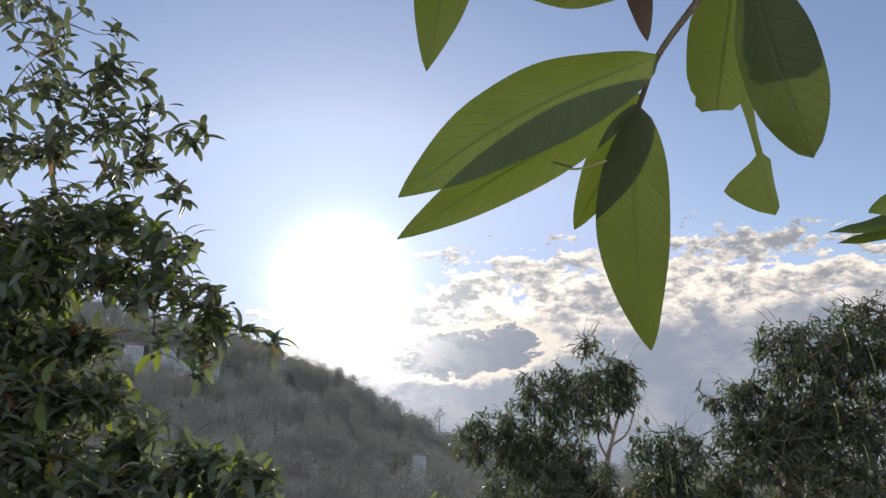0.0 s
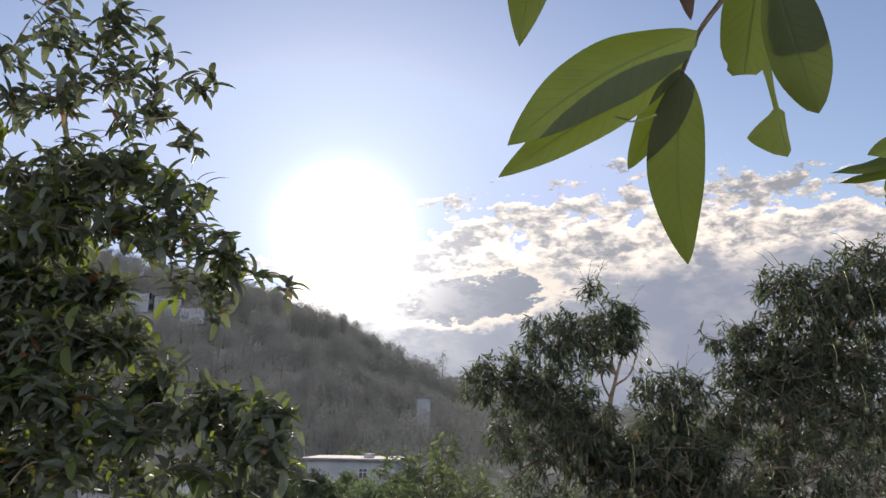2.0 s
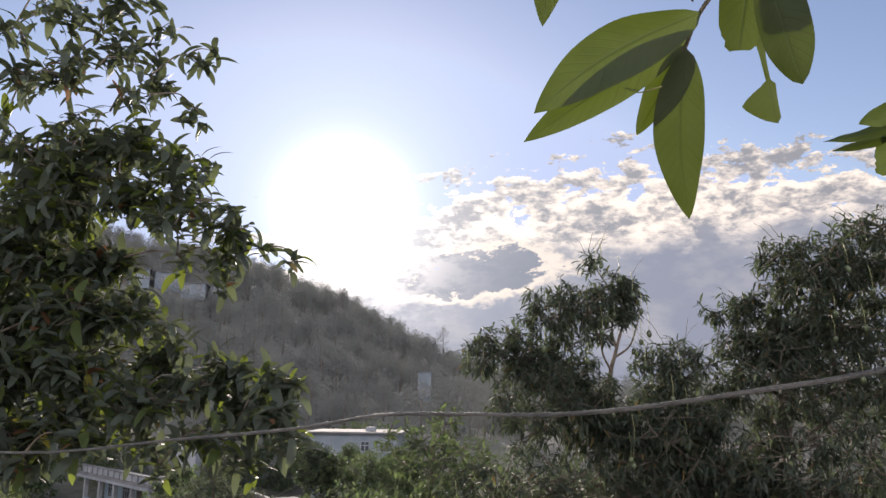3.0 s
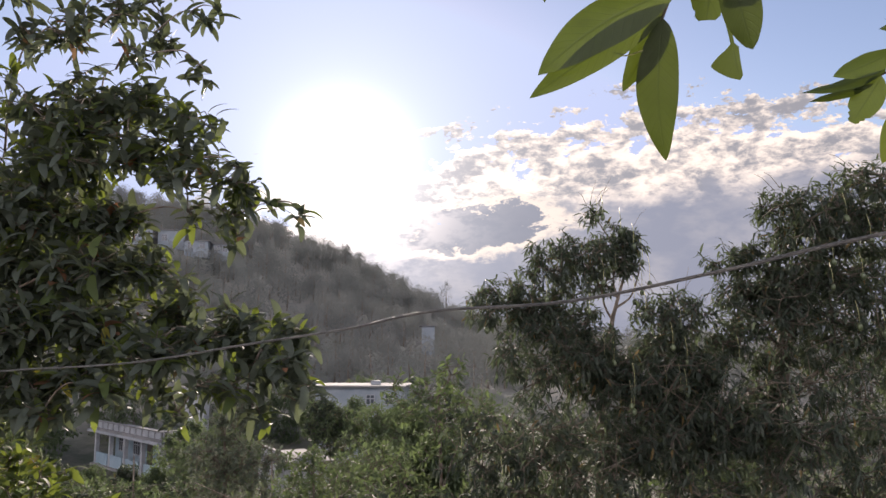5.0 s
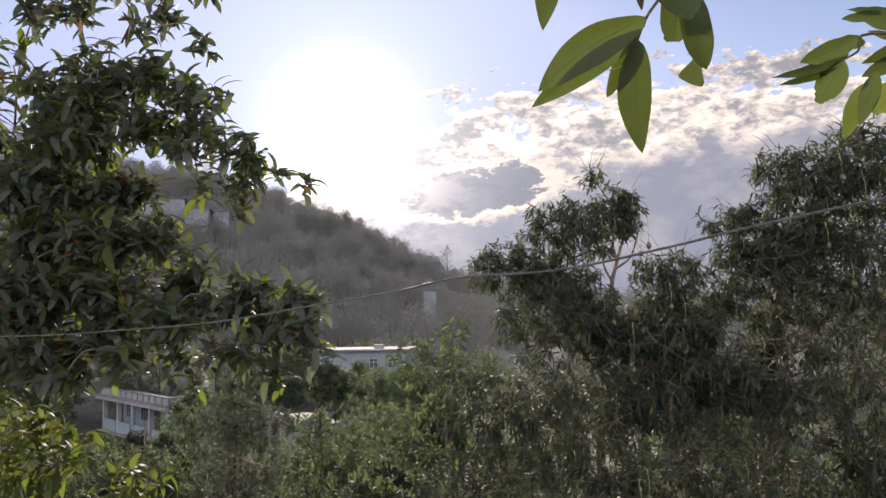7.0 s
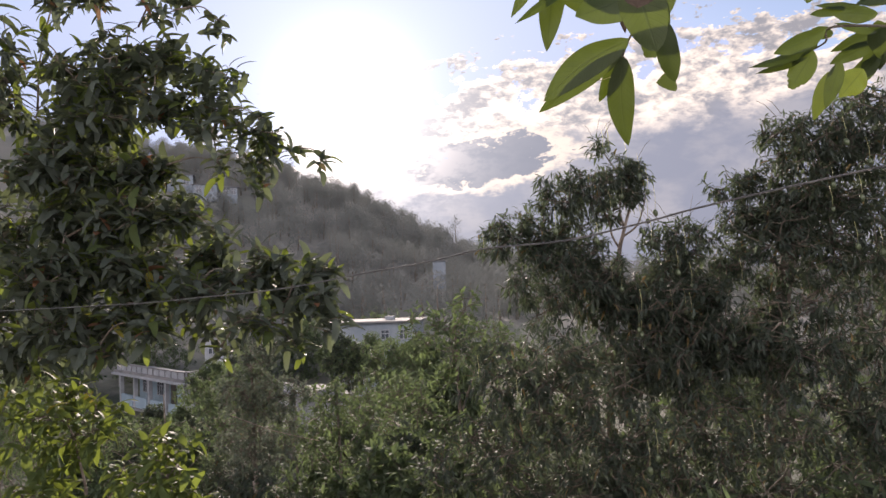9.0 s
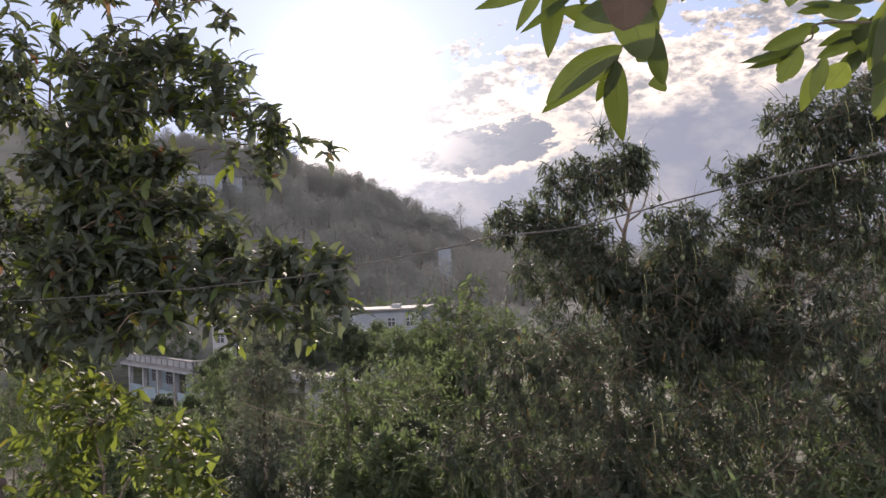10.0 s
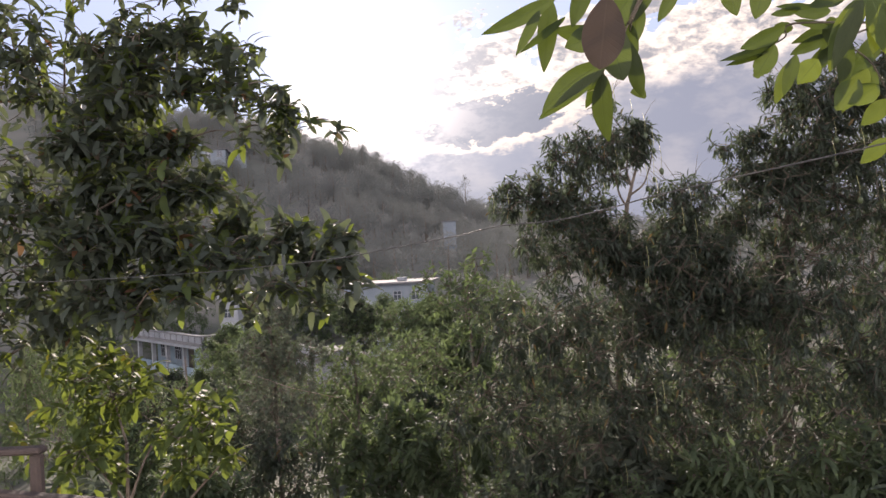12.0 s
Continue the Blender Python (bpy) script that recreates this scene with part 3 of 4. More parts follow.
def hill_houses():
    rng = random.Random(9)
    for az, r, w, high in ((-22.0, 157, 3.6, 3.6), (-20.1, 159, 5.0, 3.8), (-18.4, 156, 4.4, 3.2), (-16.7, 158, 3.0, 3.2), (-24.5, 162, 5, 3.8)):
        x, y = r * math.sin(radians(az)), r * math.cos(radians(az))
        low_building("hill_house", "small pale flat-roofed house high on the wooded hillside", (x, y, land(x, y) + 0.6), w, 6, high, -az + rng.uniform(-12, 12), 0, "faded_blue",
                     windows=((-w * 0.25, 1.2, 1.0, 1.2), (w * 0.25, 1.2, 1.0, 1.2)))["group"] = "hillside houses"
    x, y = 120 * math.sin(radians(-1.7)), 120 * math.cos(radians(-1.7))
    low_building("hillside_tower", "narrow pale water tower on the hillside", (x, y, land(x, y)), 2.0, 2.0, 5.0, 2, 0, "faded_blue")


hill_houses()

# ---------------------------------------------------------------- trees and shrubs
SAPOTA = [leaf_shape(1.0, w, d, f, 7, s, 0.44) for w, d, f, s in ((.33, .7, .22, .06), (.36, 1.0, .25, -.07), (.31, .5, .2, .08), (.34, 1.2, .3, -.05))]
MANGO = [leaf_shape(1.0, w, d, f, 3, s) for w, d, f, s in ((.20, .7, .3, .04), (.23, 1.0, .3, -.04), (.18, .5, .2, .03), (.21, 1.3, .35, 0))]
BUSH = [leaf_shape(1.0, w, d, f, 3, s) for w, d, f, s in ((.34, .3, .2, .02), (.40, .5, .3, -.03), (.30, .2, .15, .0), (.36, .6, .35, 0))]

rng = random.Random(11)
# sprays of the fruit tree, bough by bough: x, z, half width, half height, tufts; all near one depth
top_sprays = [
    (-2.56, 7.99, 0.20, 0.15, 8), (-2.48, 8.30, 0.44, 0.16, 12), (-2.73, 7.70, 0.09, 0.10, 3), (-2.63, 7.58, 0.11, 0.07, 3), (-2.36, 7.65, 0.20, 0.12, 9),
    (-2.14, 7.82, 0.13, 0.10, 5), (-1.98, 7.80, 0.16, 0.12, 10), (-1.95, 7.64, 0.16, 0.10, 9), (-1.83, 7.71, 0.08, 0.05, 3), (-2.15, 7.59, 0.15, 0.10, 7),
    (-1.64, 7.53, 0.09, 0.04, 4), (-1.54, 7.58, 0.05, 0.05, 2)]
upper_sprays = [
    (-2.03, 7.50, 0.07, 0.08, 3), (-1.90, 7.41, 0.10, 0.08, 8), (-2.54, 7.46, 0.22, 0.10, 9), (-2.67, 7.38, 0.11, 0.10, 4), (-2.26, 7.41, 0.15, 0.07, 6),
    (-2.13, 7.35, 0.15, 0.04, 4), (-2.48, 7.26, 0.14, 0.08, 7), (-2.32, 7.31, 0.10, 0.05, 3), (-2.33, 7.17, 0.18, 0.05, 5), (-1.88, 7.19, 0.12, 0.05, 5),
    (-2.09, 7.15, 0.09, 0.03, 2), (-1.79, 7.19, 0.07, 0.03, 2), (-1.55, 7.14, 0.07, 0.07, 4)]
middle_sprays = [
    (-2.52, 7.00, 0.05, 0.06, 2), (-2.42, 6.98, 0.08, 0.04, 3), (-2.15, 6.94, 0.22, 0.14, 30), (-1.90, 7.00, 0.11, 0.11, 11), (-2.47, 6.85, 0.16, 0.08, 12),
    (-1.82, 6.88, 0.11, 0.11, 11), (-1.67, 6.88, 0.06, 0.06, 4), (-1.51, 6.83, 0.06, 0.06, 3), (-2.19, 6.73, 0.25, 0.11, 28), (-2.44, 6.70, 0.16, 0.11, 16),
    (-1.93, 6.67, 0.18, 0.11, 15), (-1.69, 6.74, 0.14, 0.10, 9), (-1.56, 6.74, 0.10, 0.08, 5), (-1.42, 6.70, 0.06, 0.04, 2)]
shoulder_sprays = [
    (-2.22, 6.51, 0.32, 0.11, 36), (-1.82, 6.54, 0.18, 0.10, 12), (-1.56, 6.58, 0.15, 0.11, 11), (-1.45, 6.52, 0.05, 0.05, 2), (-1.58, 6.39, 0.14, 0.06, 6),
    (-1.29, 6.50, 0.08, 0.04, 3), (-1.29, 6.41, 0.15, 0.07, 11), (-1.16, 6.33, 0.08, 0.06, 4), (-1.34, 6.26, 0.10, 0.06, 6), (-1.30, 6.12, 0.06, 0.08, 3),
    (-1.59, 6.26, 0.08, 0.05, 2), (-0.91, 6.24, 0.05, 0.02, 2)]
skirt_sprays = [
    (-2.50, 6.24, 0.29, 0.18, 38), (-2.13, 6.24, 0.21, 0.15, 22), (-1.93, 6.25, 0.09, 0.08, 5), (-2.48, 5.91, 0.32, 0.20, 46), (-2.05, 5.94, 0.23, 0.17, 30),
    (-1.76, 5.94, 0.14, 0.11, 12), (-2.46, 5.58, 0.32, 0.20, 46), (-2.04, 5.61, 0.27, 0.17, 36), (-1.68, 5.67, 0.17, 0.11, 13), (-1.52, 5.81, 0.10, 0.04, 3),
    (-1.32, 5.74, 0.05, 0.03, 1), (-2.45, 5.29, 0.29, 0.15, 34), (-2.05, 5.36, 0.27, 0.11, 22)]
hem_sprays = [
    (-1.60, 5.45, 0.22, 0.11, 18), (-1.36, 5.54, 0.16, 0.11, 12), (-1.21, 5.63, 0.13, 0.05, 6), (-1.08, 5.41, 0.19, 0.10, 18), (-1.26, 5.29, 0.16, 0.08, 8),
    (-0.89, 5.58, 0.12, 0.06, 6), (-0.81, 5.29, 0.08, 0.04, 3), (-0.89, 5.41, 0.12, 0.06, 6), (-1.64, 5.25, 0.10, 0.05, 4), (-1.83, 5.26, 0.12, 0.04, 5),
    (-1.09, 5.15, 0.04, 0.04, 2), (-1.46, 5.14, 0.03, 0.03, 1), (-2.18, 5.15, 0.15, 0.07, 7)]


def sprays(depth, rows, full=1.0):
    r = random.Random(len(rows))
    return [((x, depth + r.uniform(-.25, .25), z), (a, 0.12 + 0.6 * max(a, b), b), int(n * full)) for x, z, a, b, n in rows]


LEFT_LOBES = sprays(4.3, top_sprays, 0.85) + sprays(4.3, upper_sprays, 0.85) + sprays(4.2, middle_sprays, 1.1) + sprays(4.2, shoulder_sprays, 1.2) + sprays(4.2, skirt_sprays, 2.2) + sprays(4.0, hem_sprays, 2.0)
LEFT_LOBES += [((-3.3, 4.4, 7.9), (.45, .4, .5), 40), ((-3.2, 4.5, 6.9), (.45, .4, .5), 80), ((-3.2, 4.5, 5.8), (.5, .4, .6), 120), ((-2.7, 4.7, 6.55), (.4, .3, .3), 50), ((-2.6, 4.7, 5.9), (.5, .3, .45), 80), ((-2.9, 4.4, 8.7), (.6, .5, .4), 30), ((-3.0, 4.6, 5.2), (.35, .3, .35), 60), ((-3.5, 4.6, 5.1), (.4, .3, .4), 50)]
grow("fruit_tree", (-3.75, 3.3, 0), "fruit tree with tufts of dark glossy leaves, a few reddish",
     [(-3.75, 3.6, -0.2), (-3.7, 3.8, 2.2), (-3.6, 4.1, 4.4), (-3.5, 4.3, 6.0), (-3.4, 4.4, 7.4), (-3.3, 4.4, 8.4)],
     LEFT_LOBES, SAPOTA, M["left"], rng, (5, 7), 1.35, 0.134, -0.05, 300, 0.13, 0.0035, 0.5, "tree", 0.5, 0.12, True, tender=("young", 7.05, 0.16))

rng = random.Random(12)
grow("lemon_bush", (-2.7, 4.6, 0), "bright green leafy garden bush catching the low sun",
     [(-2.7, 4.6, -0.1), (-2.65, 4.6, 2.0), (-2.6, 4.6, 4.2)],
     [((-2.78, 4.5, 4.66), (.50, .45, .36), 46), ((-2.1, 4.4, 4.40), (.40, .35, .20), 23), ((-2.9, 4.4, 4.2), (.45, .45, .26), 20), ((-2.05, 4.4, 4.14), (.26, .3, .16), 10), ((-1.78, 4.4, 4.16), (.10, .15, .08), 3), ((-2.95, 4.4, 3.8), (.3, .3, .2), 8)],
     SAPOTA, M["young"], rng, (6, 9), 1.1, 0.138, 0.2, 160, 0.05, 0.003, 0.5, "bush")


CROWN_GAPS = [(Vector(p), r) for p, r in (
    ((2.91, 7.90, 5.25), 0.20),
    ((3.06, 7.90, 5.56), 0.10),
    ((1.73, 7.90, 5.51), 0.10),
    ((4.04, 7.90, 4.85), 0.09))]


def mango(seed, root, trunk, lobes, label, girth, singles=300, hanging=()):
    r = random.Random(seed)
    t = grow("mango_tree", root, label, trunk, lobes, MANGO, M["mango"], r, (8, 12), 1.25, 0.126, 0.34, singles, girth, 0.005, 0.35, "tree", 1.3, gaps=CROWN_GAPS)
    # green fruit on long stalks
    base = Vector(root)
    spots = []
    for _ in range(18):
        c, rad, _n = r.choice(lobes)
        spots.append((Vector(c) - base + Vector((r.uniform(-.8, .8) * rad[0], -rad[1] * r.uniform(.7, 1.05), r.uniform(-.7, .3) * rad[2])), 0.22))
    spots += [(Vector(q) - base, 0.3) for q in hanging]
    for p, long in spots:
        link_mesh("stalk", *tube([p + Vector((0, .05, long)), p + Vector((.01, .02, long * 0.45)), p], [.0035, .003, .0025], 4), M["stem"], t)
        bm = bmesh.new()
        s = r.uniform(.026, .036)
        bmesh.ops.create_icosphere(bm, subdivisions=2, radius=1.0, matrix=Matrix.LocRotScale(p - Vector((0, 0, s * 1.2)), Euler((r.uniform(-.3, .3), r.uniform(-.3, .3), 0)), (s * .85, s * .8, s * 1.25)))
        part("fruit", bm, M["fruit"], t, "unripe green mango", True)
    for _ in range(11):
        c, rad, _n = r.choice([q for q in lobes if q[0][2] > 5.6])
        w = r.uniform(0.3, 2.8)
        p = Vector(c) - base + Vector((rad[0] * 0.9 * math.cos(w), r.uniform(-.3, .3) * rad[1], rad[2] * 0.8 * math.sin(w)))
        d = Vector((math.cos(w) + r.uniform(-.5, .5), r.uniform(-.3, .3), 0.6 * math.sin(w) + r.uniform(-.2, .4))).normalized() * r.uniform(.18, .36)
        link_mesh("bare_panicle", *tube([p, p + d * 0.6 + Vector((0, 0, .03)), p + d], [.0035, .0025, .0015], 4), M["twig"], t)
    return tagged(t, group="mango trees")


tall = mango(21, (1.6, 8.4, 0), [(1.6, 8.4, -0.2), (1.55, 8.35, 2.0), (1.5, 8.3, 4.0), (1.66, 8.25, 5.6), (1.72, 8.2, 5.95), (1.86, 8.2, 6.4)],
      [((1.30, 8.2, 6.42), (.66, .5, .40), 183), ((1.05, 8.2, 5.88), (.52, .4, .36), 134), ((1.72, 8.2, 6.72), (.25, .25, .2), 23), ((1.84, 8.2, 6.54), (.24, .25, .26), 46), ((1.50, 8.2, 6.98), (.13, .14, .10), 10), ((.55, 8.2, 5.98), (.52, .4, .32), 122),
       ((1.13, 8.0, 5.40), (.9, .6, .5), 268), ((.85, 7.6, 4.45), (1.1, .6, .6), 309), ((1.8, 7.9, 5.2), (.6, .5, .45), 124), ((.3, 7.6, 3.6), (1.0, .7, .6), 165),
       ((1.5, 7.3, 3.3), (1.1, .7, .7), 227)],
      "tall mango tree with drooping dark leaves and small green fruit", 0.05,
      hanging=((1.98, 8.1, 6.12), (2.08, 8.15, 6.22), (0.32, 8.0, 5.72), (1.9, 8.1, 6.02)))
for way in ([(1.69, 8.22, 5.78), (1.60, 8.2, 5.95), (1.56, 8.2, 6.15), (1.42, 8.2, 6.4)], [(1.75, 8.2, 6.02), (1.70, 8.2, 6.2), (1.72, 8.2, 6.45), (1.66, 8.2, 6.7)],
            [(1.72, 8.2, 5.93), (1.88, 8.2, 6.05), (1.96, 8.2, 6.25), (2.0, 8.2, 6.42)]):
    way = spline([Vector(p) - Vector((1.6, 8.4, 0)) for p in way], 5)
    link_mesh("limb", *tube(way, [0.014 * (1 - 0.6 * i / len(way)) for i in range(len(way))], 6), M["bark"], tall)
mango(22, (3.4, 8.3, 0), [(3.4, 8.3, -0.2), (3.35, 8.25, 2.0), (3.3, 8.2, 4.2), (3.5, 8.0, 5.8), (3.9, 7.9, 6.7)],
      [((2.92, 8.0, 6.44), (.34, .35, .22), 55), ((3.66, 7.75, 6.80), (.66, .5, .5), 244), ((4.4, 7.7, 6.95), (.66, .5, .62), 244), ((3.55, 7.9, 5.85), (1.0, .6, .55), 415),
       ((3.5, 7.4, 4.75), (1.2, .7, .7), 350), ((4.7, 7.6, 5.6), (.8, .7, .9), 227), ((3.0, 7.1, 3.4), (1.2, .7, .7), 248), ((4.3, 7.0, 3.6), (.9, .7, .8), 185), ((3.6, 7.0, 4.1), (1.0, .5, .5), 161), ((3.95, 7.9, 6.28), (.9, .5, .34), 190), ((3.2, 8.0, 6.12), (.5, .4, .30), 110), ((4.5, 8.3, 5.6), (1.0, .5, .9), 161)],
      "broad mango tree with dense drooping leaves and hanging fruit", 0.18)
mango(23, (2.25, 7.8, 0), [(2.25, 7.8, -0.2), (2.2, 7.85, 2.0), (2.2, 7.9, 3.8), (2.25, 7.95, 5.2)],
      [((2.27, 8.0, 5.80), (.50, .4, .36), 127), ((2.2, 7.6, 4.80), (.85, .6, .7), 268), ((2.55, 8.0, 5.2), (.4, .4, .4), 70), ((2.2, 7.3, 3.9), (.9, .5, .5), 161), ((1.3, 7.1, 3.8), (.8, .5, .5), 145), ((1.52, 8.00, 5.48), (0.34, .4, 0.28), 80), ((2.86, 8.00, 5.47), (0.34, .4, 0.34), 90), ((3.12, 8.00, 5.09), (0.34, .4, 0.30), 80), ((2.11, 8.00, 5.50), (0.30, .4, 0.24), 50),
       ((1.94, 7.75, 5.13), (0.42, .4, 0.34), 110), ((2.43, 7.75, 5.29), (0.40, .4, 0.30), 100), ((2.46, 7.75, 4.75), (0.50, .4, 0.36), 130), ((2.93, 7.75, 4.73), (0.45, .4, 0.36), 120), ((1.79, 7.75, 4.54), (0.50, .4, 0.36), 110)],
      "smaller mango tree with drooping dark green leaves", 0.12)


def shrub(name, seed, root, top, lobes, label, material, leaf=0.09, hang=0.15, singles=60, count=(6, 9), category="shrub", girth=0.05, shapes=None):
    r = random.Random(seed)
    x, y, z = root
    return grow(name, root, label, [(x, y, z - 0.1), (x + .03, y, (z + top) * 0.5), (x - .02, y, top)], lobes, shapes or BUSH, M[material], r, count, 1.2, leaf, hang,
                singles, girth, 0.004, 0.5, category)


shrub("citrus_tree", 31, (-.2, 10.2, 0), 5.2, [((-.06, 8.9, 5.2), (.24, .3, .25), 16), ((-.45, 10, 4.9), (.5, .5, .45), 60), ((.15, 9.4, 4.6), (.6, .5, .45), 70), ((-.7, 9.6, 3.9), (.7, .6, .6), 80), ((.3, 8.8, 3.6), (.7, .6, .6), 80)],
      "sunlit green citrus tree beside the mango trees", "bush", 0.11)
shrub("sapling", 32, (-3.3, 11.2, 0), 4.66, [((-3.125, 11.0, 4.555), (.34, .4, .36), 110), ((-3.402, 11.0, 3.999), (.5, .5, .42), 180), ((-2.833, 11.0, 3.913), (.45, .5, .40), 150), ((-3.15, 11.0, 3.285), (.75, .5, .5), 240)],
      "slender greyish sapling with fine leaves", "grey", 0.08, 0.1, 60, (7, 10))
shrub("guava_bush", 33, (-2.2, 12.3, 0), 4.0, [((-2.3, 12, 3.75), (.55, .5, .3), 60), ((-1.6, 12, 3.4), (.6, .5, .4), 60), ((-2.6, 12, 3.1), (.8, .5, .5), 90), ((-1.3, 11.4, 2.7), (.8, .5, .5), 80)],
      "rounded green garden bush", "bush", 0.11)
shrub("bramble", 34, (.9, 7.0, 0), 3.2, [((.15, 6.6, 3.05), (.6, .4, .25), 60), ((1.2, 6.6, 3.0), (.6, .4, .22), 60), ((2.2, 6.6, 2.8), (.8, .4, .3), 70), ((.7, 6.4, 2.5), (1.2, .4, .4), 90)],
      "sunlit bush top below the mango trees", "bush", 0.10)
shrub("bamboo_shrub", 35, (-6.5, 16.0, 0), 3.4, [((-6.6, 16, 2.5), (.9, .6, .5), 90), ((-5.2, 16, 2.6), (.9, .6, .6), 90), ((-7.9, 15.5, 2.6), (1.0, .6, .6), 90), ((-4.0, 17, 2.4), (.9, .6, .6), 80)],
      "loose green shrubs before the blue house", "bush", 0.12)
shrub("hedge_tree", 36, (-4.6, 20.0, 0), 3.2, [((-4.7, 20, 1.9), (.9, .7, .6), 80), ((-3.0, 21, 2.6), (1.2, .7, .8), 100), ((-1.6, 18, 2.7), (1.0, .7, .8), 100), ((-6.0, 21, 2.2), (1.0, .7, .7), 70)],
      "green hedge trees in front of the outbuilding", "bush", 0.14)
shrub("far_orchard_tree", 37, (-9.5, 34.0, 0), 3.5, [((-10.0, 34, 2.0), (1.3, 1.2, 1.0), 90), ((-5.4, 36, 2.3), (1.5, 1.2, 1.0), 110), ((-11.7, 34, 1.2), (1.4, 1.2, 1.0), 80), ((-3.0, 34, 2.4), (1.8, 1.2, 1.3), 110), ((-15.6, 34, -0.3), (2, 1.2, .8), 90)],
      "orchard trees in front of the white houses", "bush", 0.24)


def garden_trees(first, table):
    """Bushes and small trees of one plot: azimuth, distance, top over the eye, half width, degrees."""
    for i, (az, d, top, half) in enumerate(table, first):
        r = random.Random(100 + i)
        x, y = d * math.sin(radians(az)), d * math.cos(radians(az))
        z0, z1, w = land(x, y), 5.42 + d * math.tan(radians(top)), d * math.tan(radians(half))
        k = min(0.45 * (z1 - z0), w)
        n = 46 if d < 15 else 115
        lobes = [((x + r.uniform(-.3, .3) * w, y + r.uniform(-.2, .2) * w, z1 - k * 0.7), (w * 0.6, w * 0.5, k * 0.6), n),
                 ((x - 0.5 * w, y, z1 - k * 1.25), (w * 0.6, w * 0.5, k * 0.6), n), ((x + 0.5 * w, y - 0.1 * w, z1 - k * 1.2), (w * 0.6, w * 0.5, k * 0.6), n),
                 ((x, y - 0.2 * w, z1 - k * 1.9), (w * 0.9, w * 0.5, k * 0.7), int(n * 1.3))]
        leaf = max(0.19, d * 0.0058) * r.uniform(0.85, 1.2)
        shrub("garden_tree", 200 + i, (x, y, z0), z1 - k * 0.5, lobes, "leafy green garden tree among others", r.choice(("bush", "bush", "bush", "grey", "mango") if d < 24 else ("bush", "mango")), leaf, 0.2, 0 if d > 12 else 40,
              (8, 11), "tree", 0.05, r.choice((MANGO, MANGO, BUSH)))["group"] = "garden trees"


# below the terrace
garden_trees(0, ((-30, 8.5, -13, 5), (-23, 9.5, -12.5, 4), (-16.5, 10.5, -11.5, 4), (-8, 10.5, -10.5, 4), (-3, 9.5, -10.5, 4), (-12, 14, -9.8, 3.5), (-17, 17, -9, 3),
                 (4, 7.6, -14.5, 5), (11, 7.2, -14, 5), (18, 7.0, -14.5, 5), (25, 7.2, -13, 5), (32, 7.5, -12, 5), (8, 11, -9, 5), (17, 11, -9, 5), (27, 11, -8, 5),
                 (1, 12, -9.5, 4), (13, 13.5, -7.5, 4.5), (22, 14, -6.5, 4.5), (5, 16, -6.5, 4), (30, 13, -7, 4), (-5, 14, -8.8, 3.5)))
# middle of the garden
garden_trees(21, ((-27, 16, -8.5, 4), (-21, 20, -8.6, 3), (-9.5, 19, -7.6, 3), (-6, 22, -5.2, 3), (-2, 19, -5, 3), (-32, 24, -4.5, 4), (-30, 31, -3.2, 3), (19.5, 15, -2.4, 3.5),
                  (-24.5, 28, -8.2, 2.4), (-19.5, 30, -8.0, 2.0), (-26.5, 40, -6.4, 2.0), (-24.2, 42, -6.8, 1.7), (-22.2, 41, -7.0, 1.7), (-20.4, 40, -7.1, 1.5), (-18.6, 41, -6.6, 1.4), (-28.8, 38, -5.4, 2.2)))
# in front of the houses
garden_trees(37, ((-17, 33, -5.2, 2.6), (-15.2, 36, -4.8, 1.6), (-8.8, 37, -2.6, 1.8), (-5.8, 36, -2.9, 2.2), (-3.6, 39, -2.9, 1.6), (-2.4, 40, -3.0, 2.6), (-7.4, 43, -2.6, 1.5), (-9.9, 46, -3.1, 1.0), (-18.6, 50, -4.1, 1.4), (-16.6, 47, -4.7, 1.3)))
# behind the houses and on towards the hill
garden_trees(48, ((-28, 66, -1.6, 3), (-22, 72, -1.4, 3), (-16, 68, -1.6, 2.6), (-12, 70, -1.2, 2.6), (-7, 72, -0.8, 3), (-1, 60, -1.2, 3), (3, 40, -1.4, 3.5), (9, 30, -2.4, 4), (16, 26, -3, 5),
                  (25, 22, -3, 5), (31, 16, -5, 5)))

# ---------------------------------------------------------------- the branch overhead
branch = thing("overhanging_branch", (1.5, -1.1, 3.9), "leafy fruit-tree branch overhead with backlit green leaves, some insect-bitten", "branch")
ORIGIN = Vector((1.5, -1.1, 3.9))


def stick(name, points, r0, r1, material="twig", sides=7, n=6):
    line = [p - ORIGIN for p in spline(points, n)]
    r = [r0 + (r1 - r0) * i / (len(line) - 1) for i in range(len(line))]
    return link_mesh(name, *tube(line, r, sides), M[material], branch)


stick("stem", [(1.5, -1.1, 3.9), (1.48, -1.05, 5.0), (1.3, -0.8, 6.0), (0.95, -0.35, 6.35)], 0.05, 0.022)
stick("limb", [(0.95, -0.35, 6.35), (0.55, 0.05, 6.22), (0.28, 0.22, 5.98), (0.15, 0.262, 5.77), (0.113, 0.27, 5.707)], 0.0097, 0.0020)
stick("limb", [(1.3, -0.8, 6.0), (1.25, 0.1, 6.05), (1.0, 0.6, 5.95), (0.713, 0.78, 5.817)], 0.0117, 0.0033)
stick("twig", [(0.113, .27, 5.707), (0.101, .275, 5.684), (0.087, .286, 5.665), (0.082, .300, 5.650)], 0.0016, 0.0010)
stick("twig", [(0.15, 0.262, 5.77), (0.12, .28, 5.712), (0.124, .30, 5.694), (0.130, .318, 5.675)], 0.0017, 0.0010)
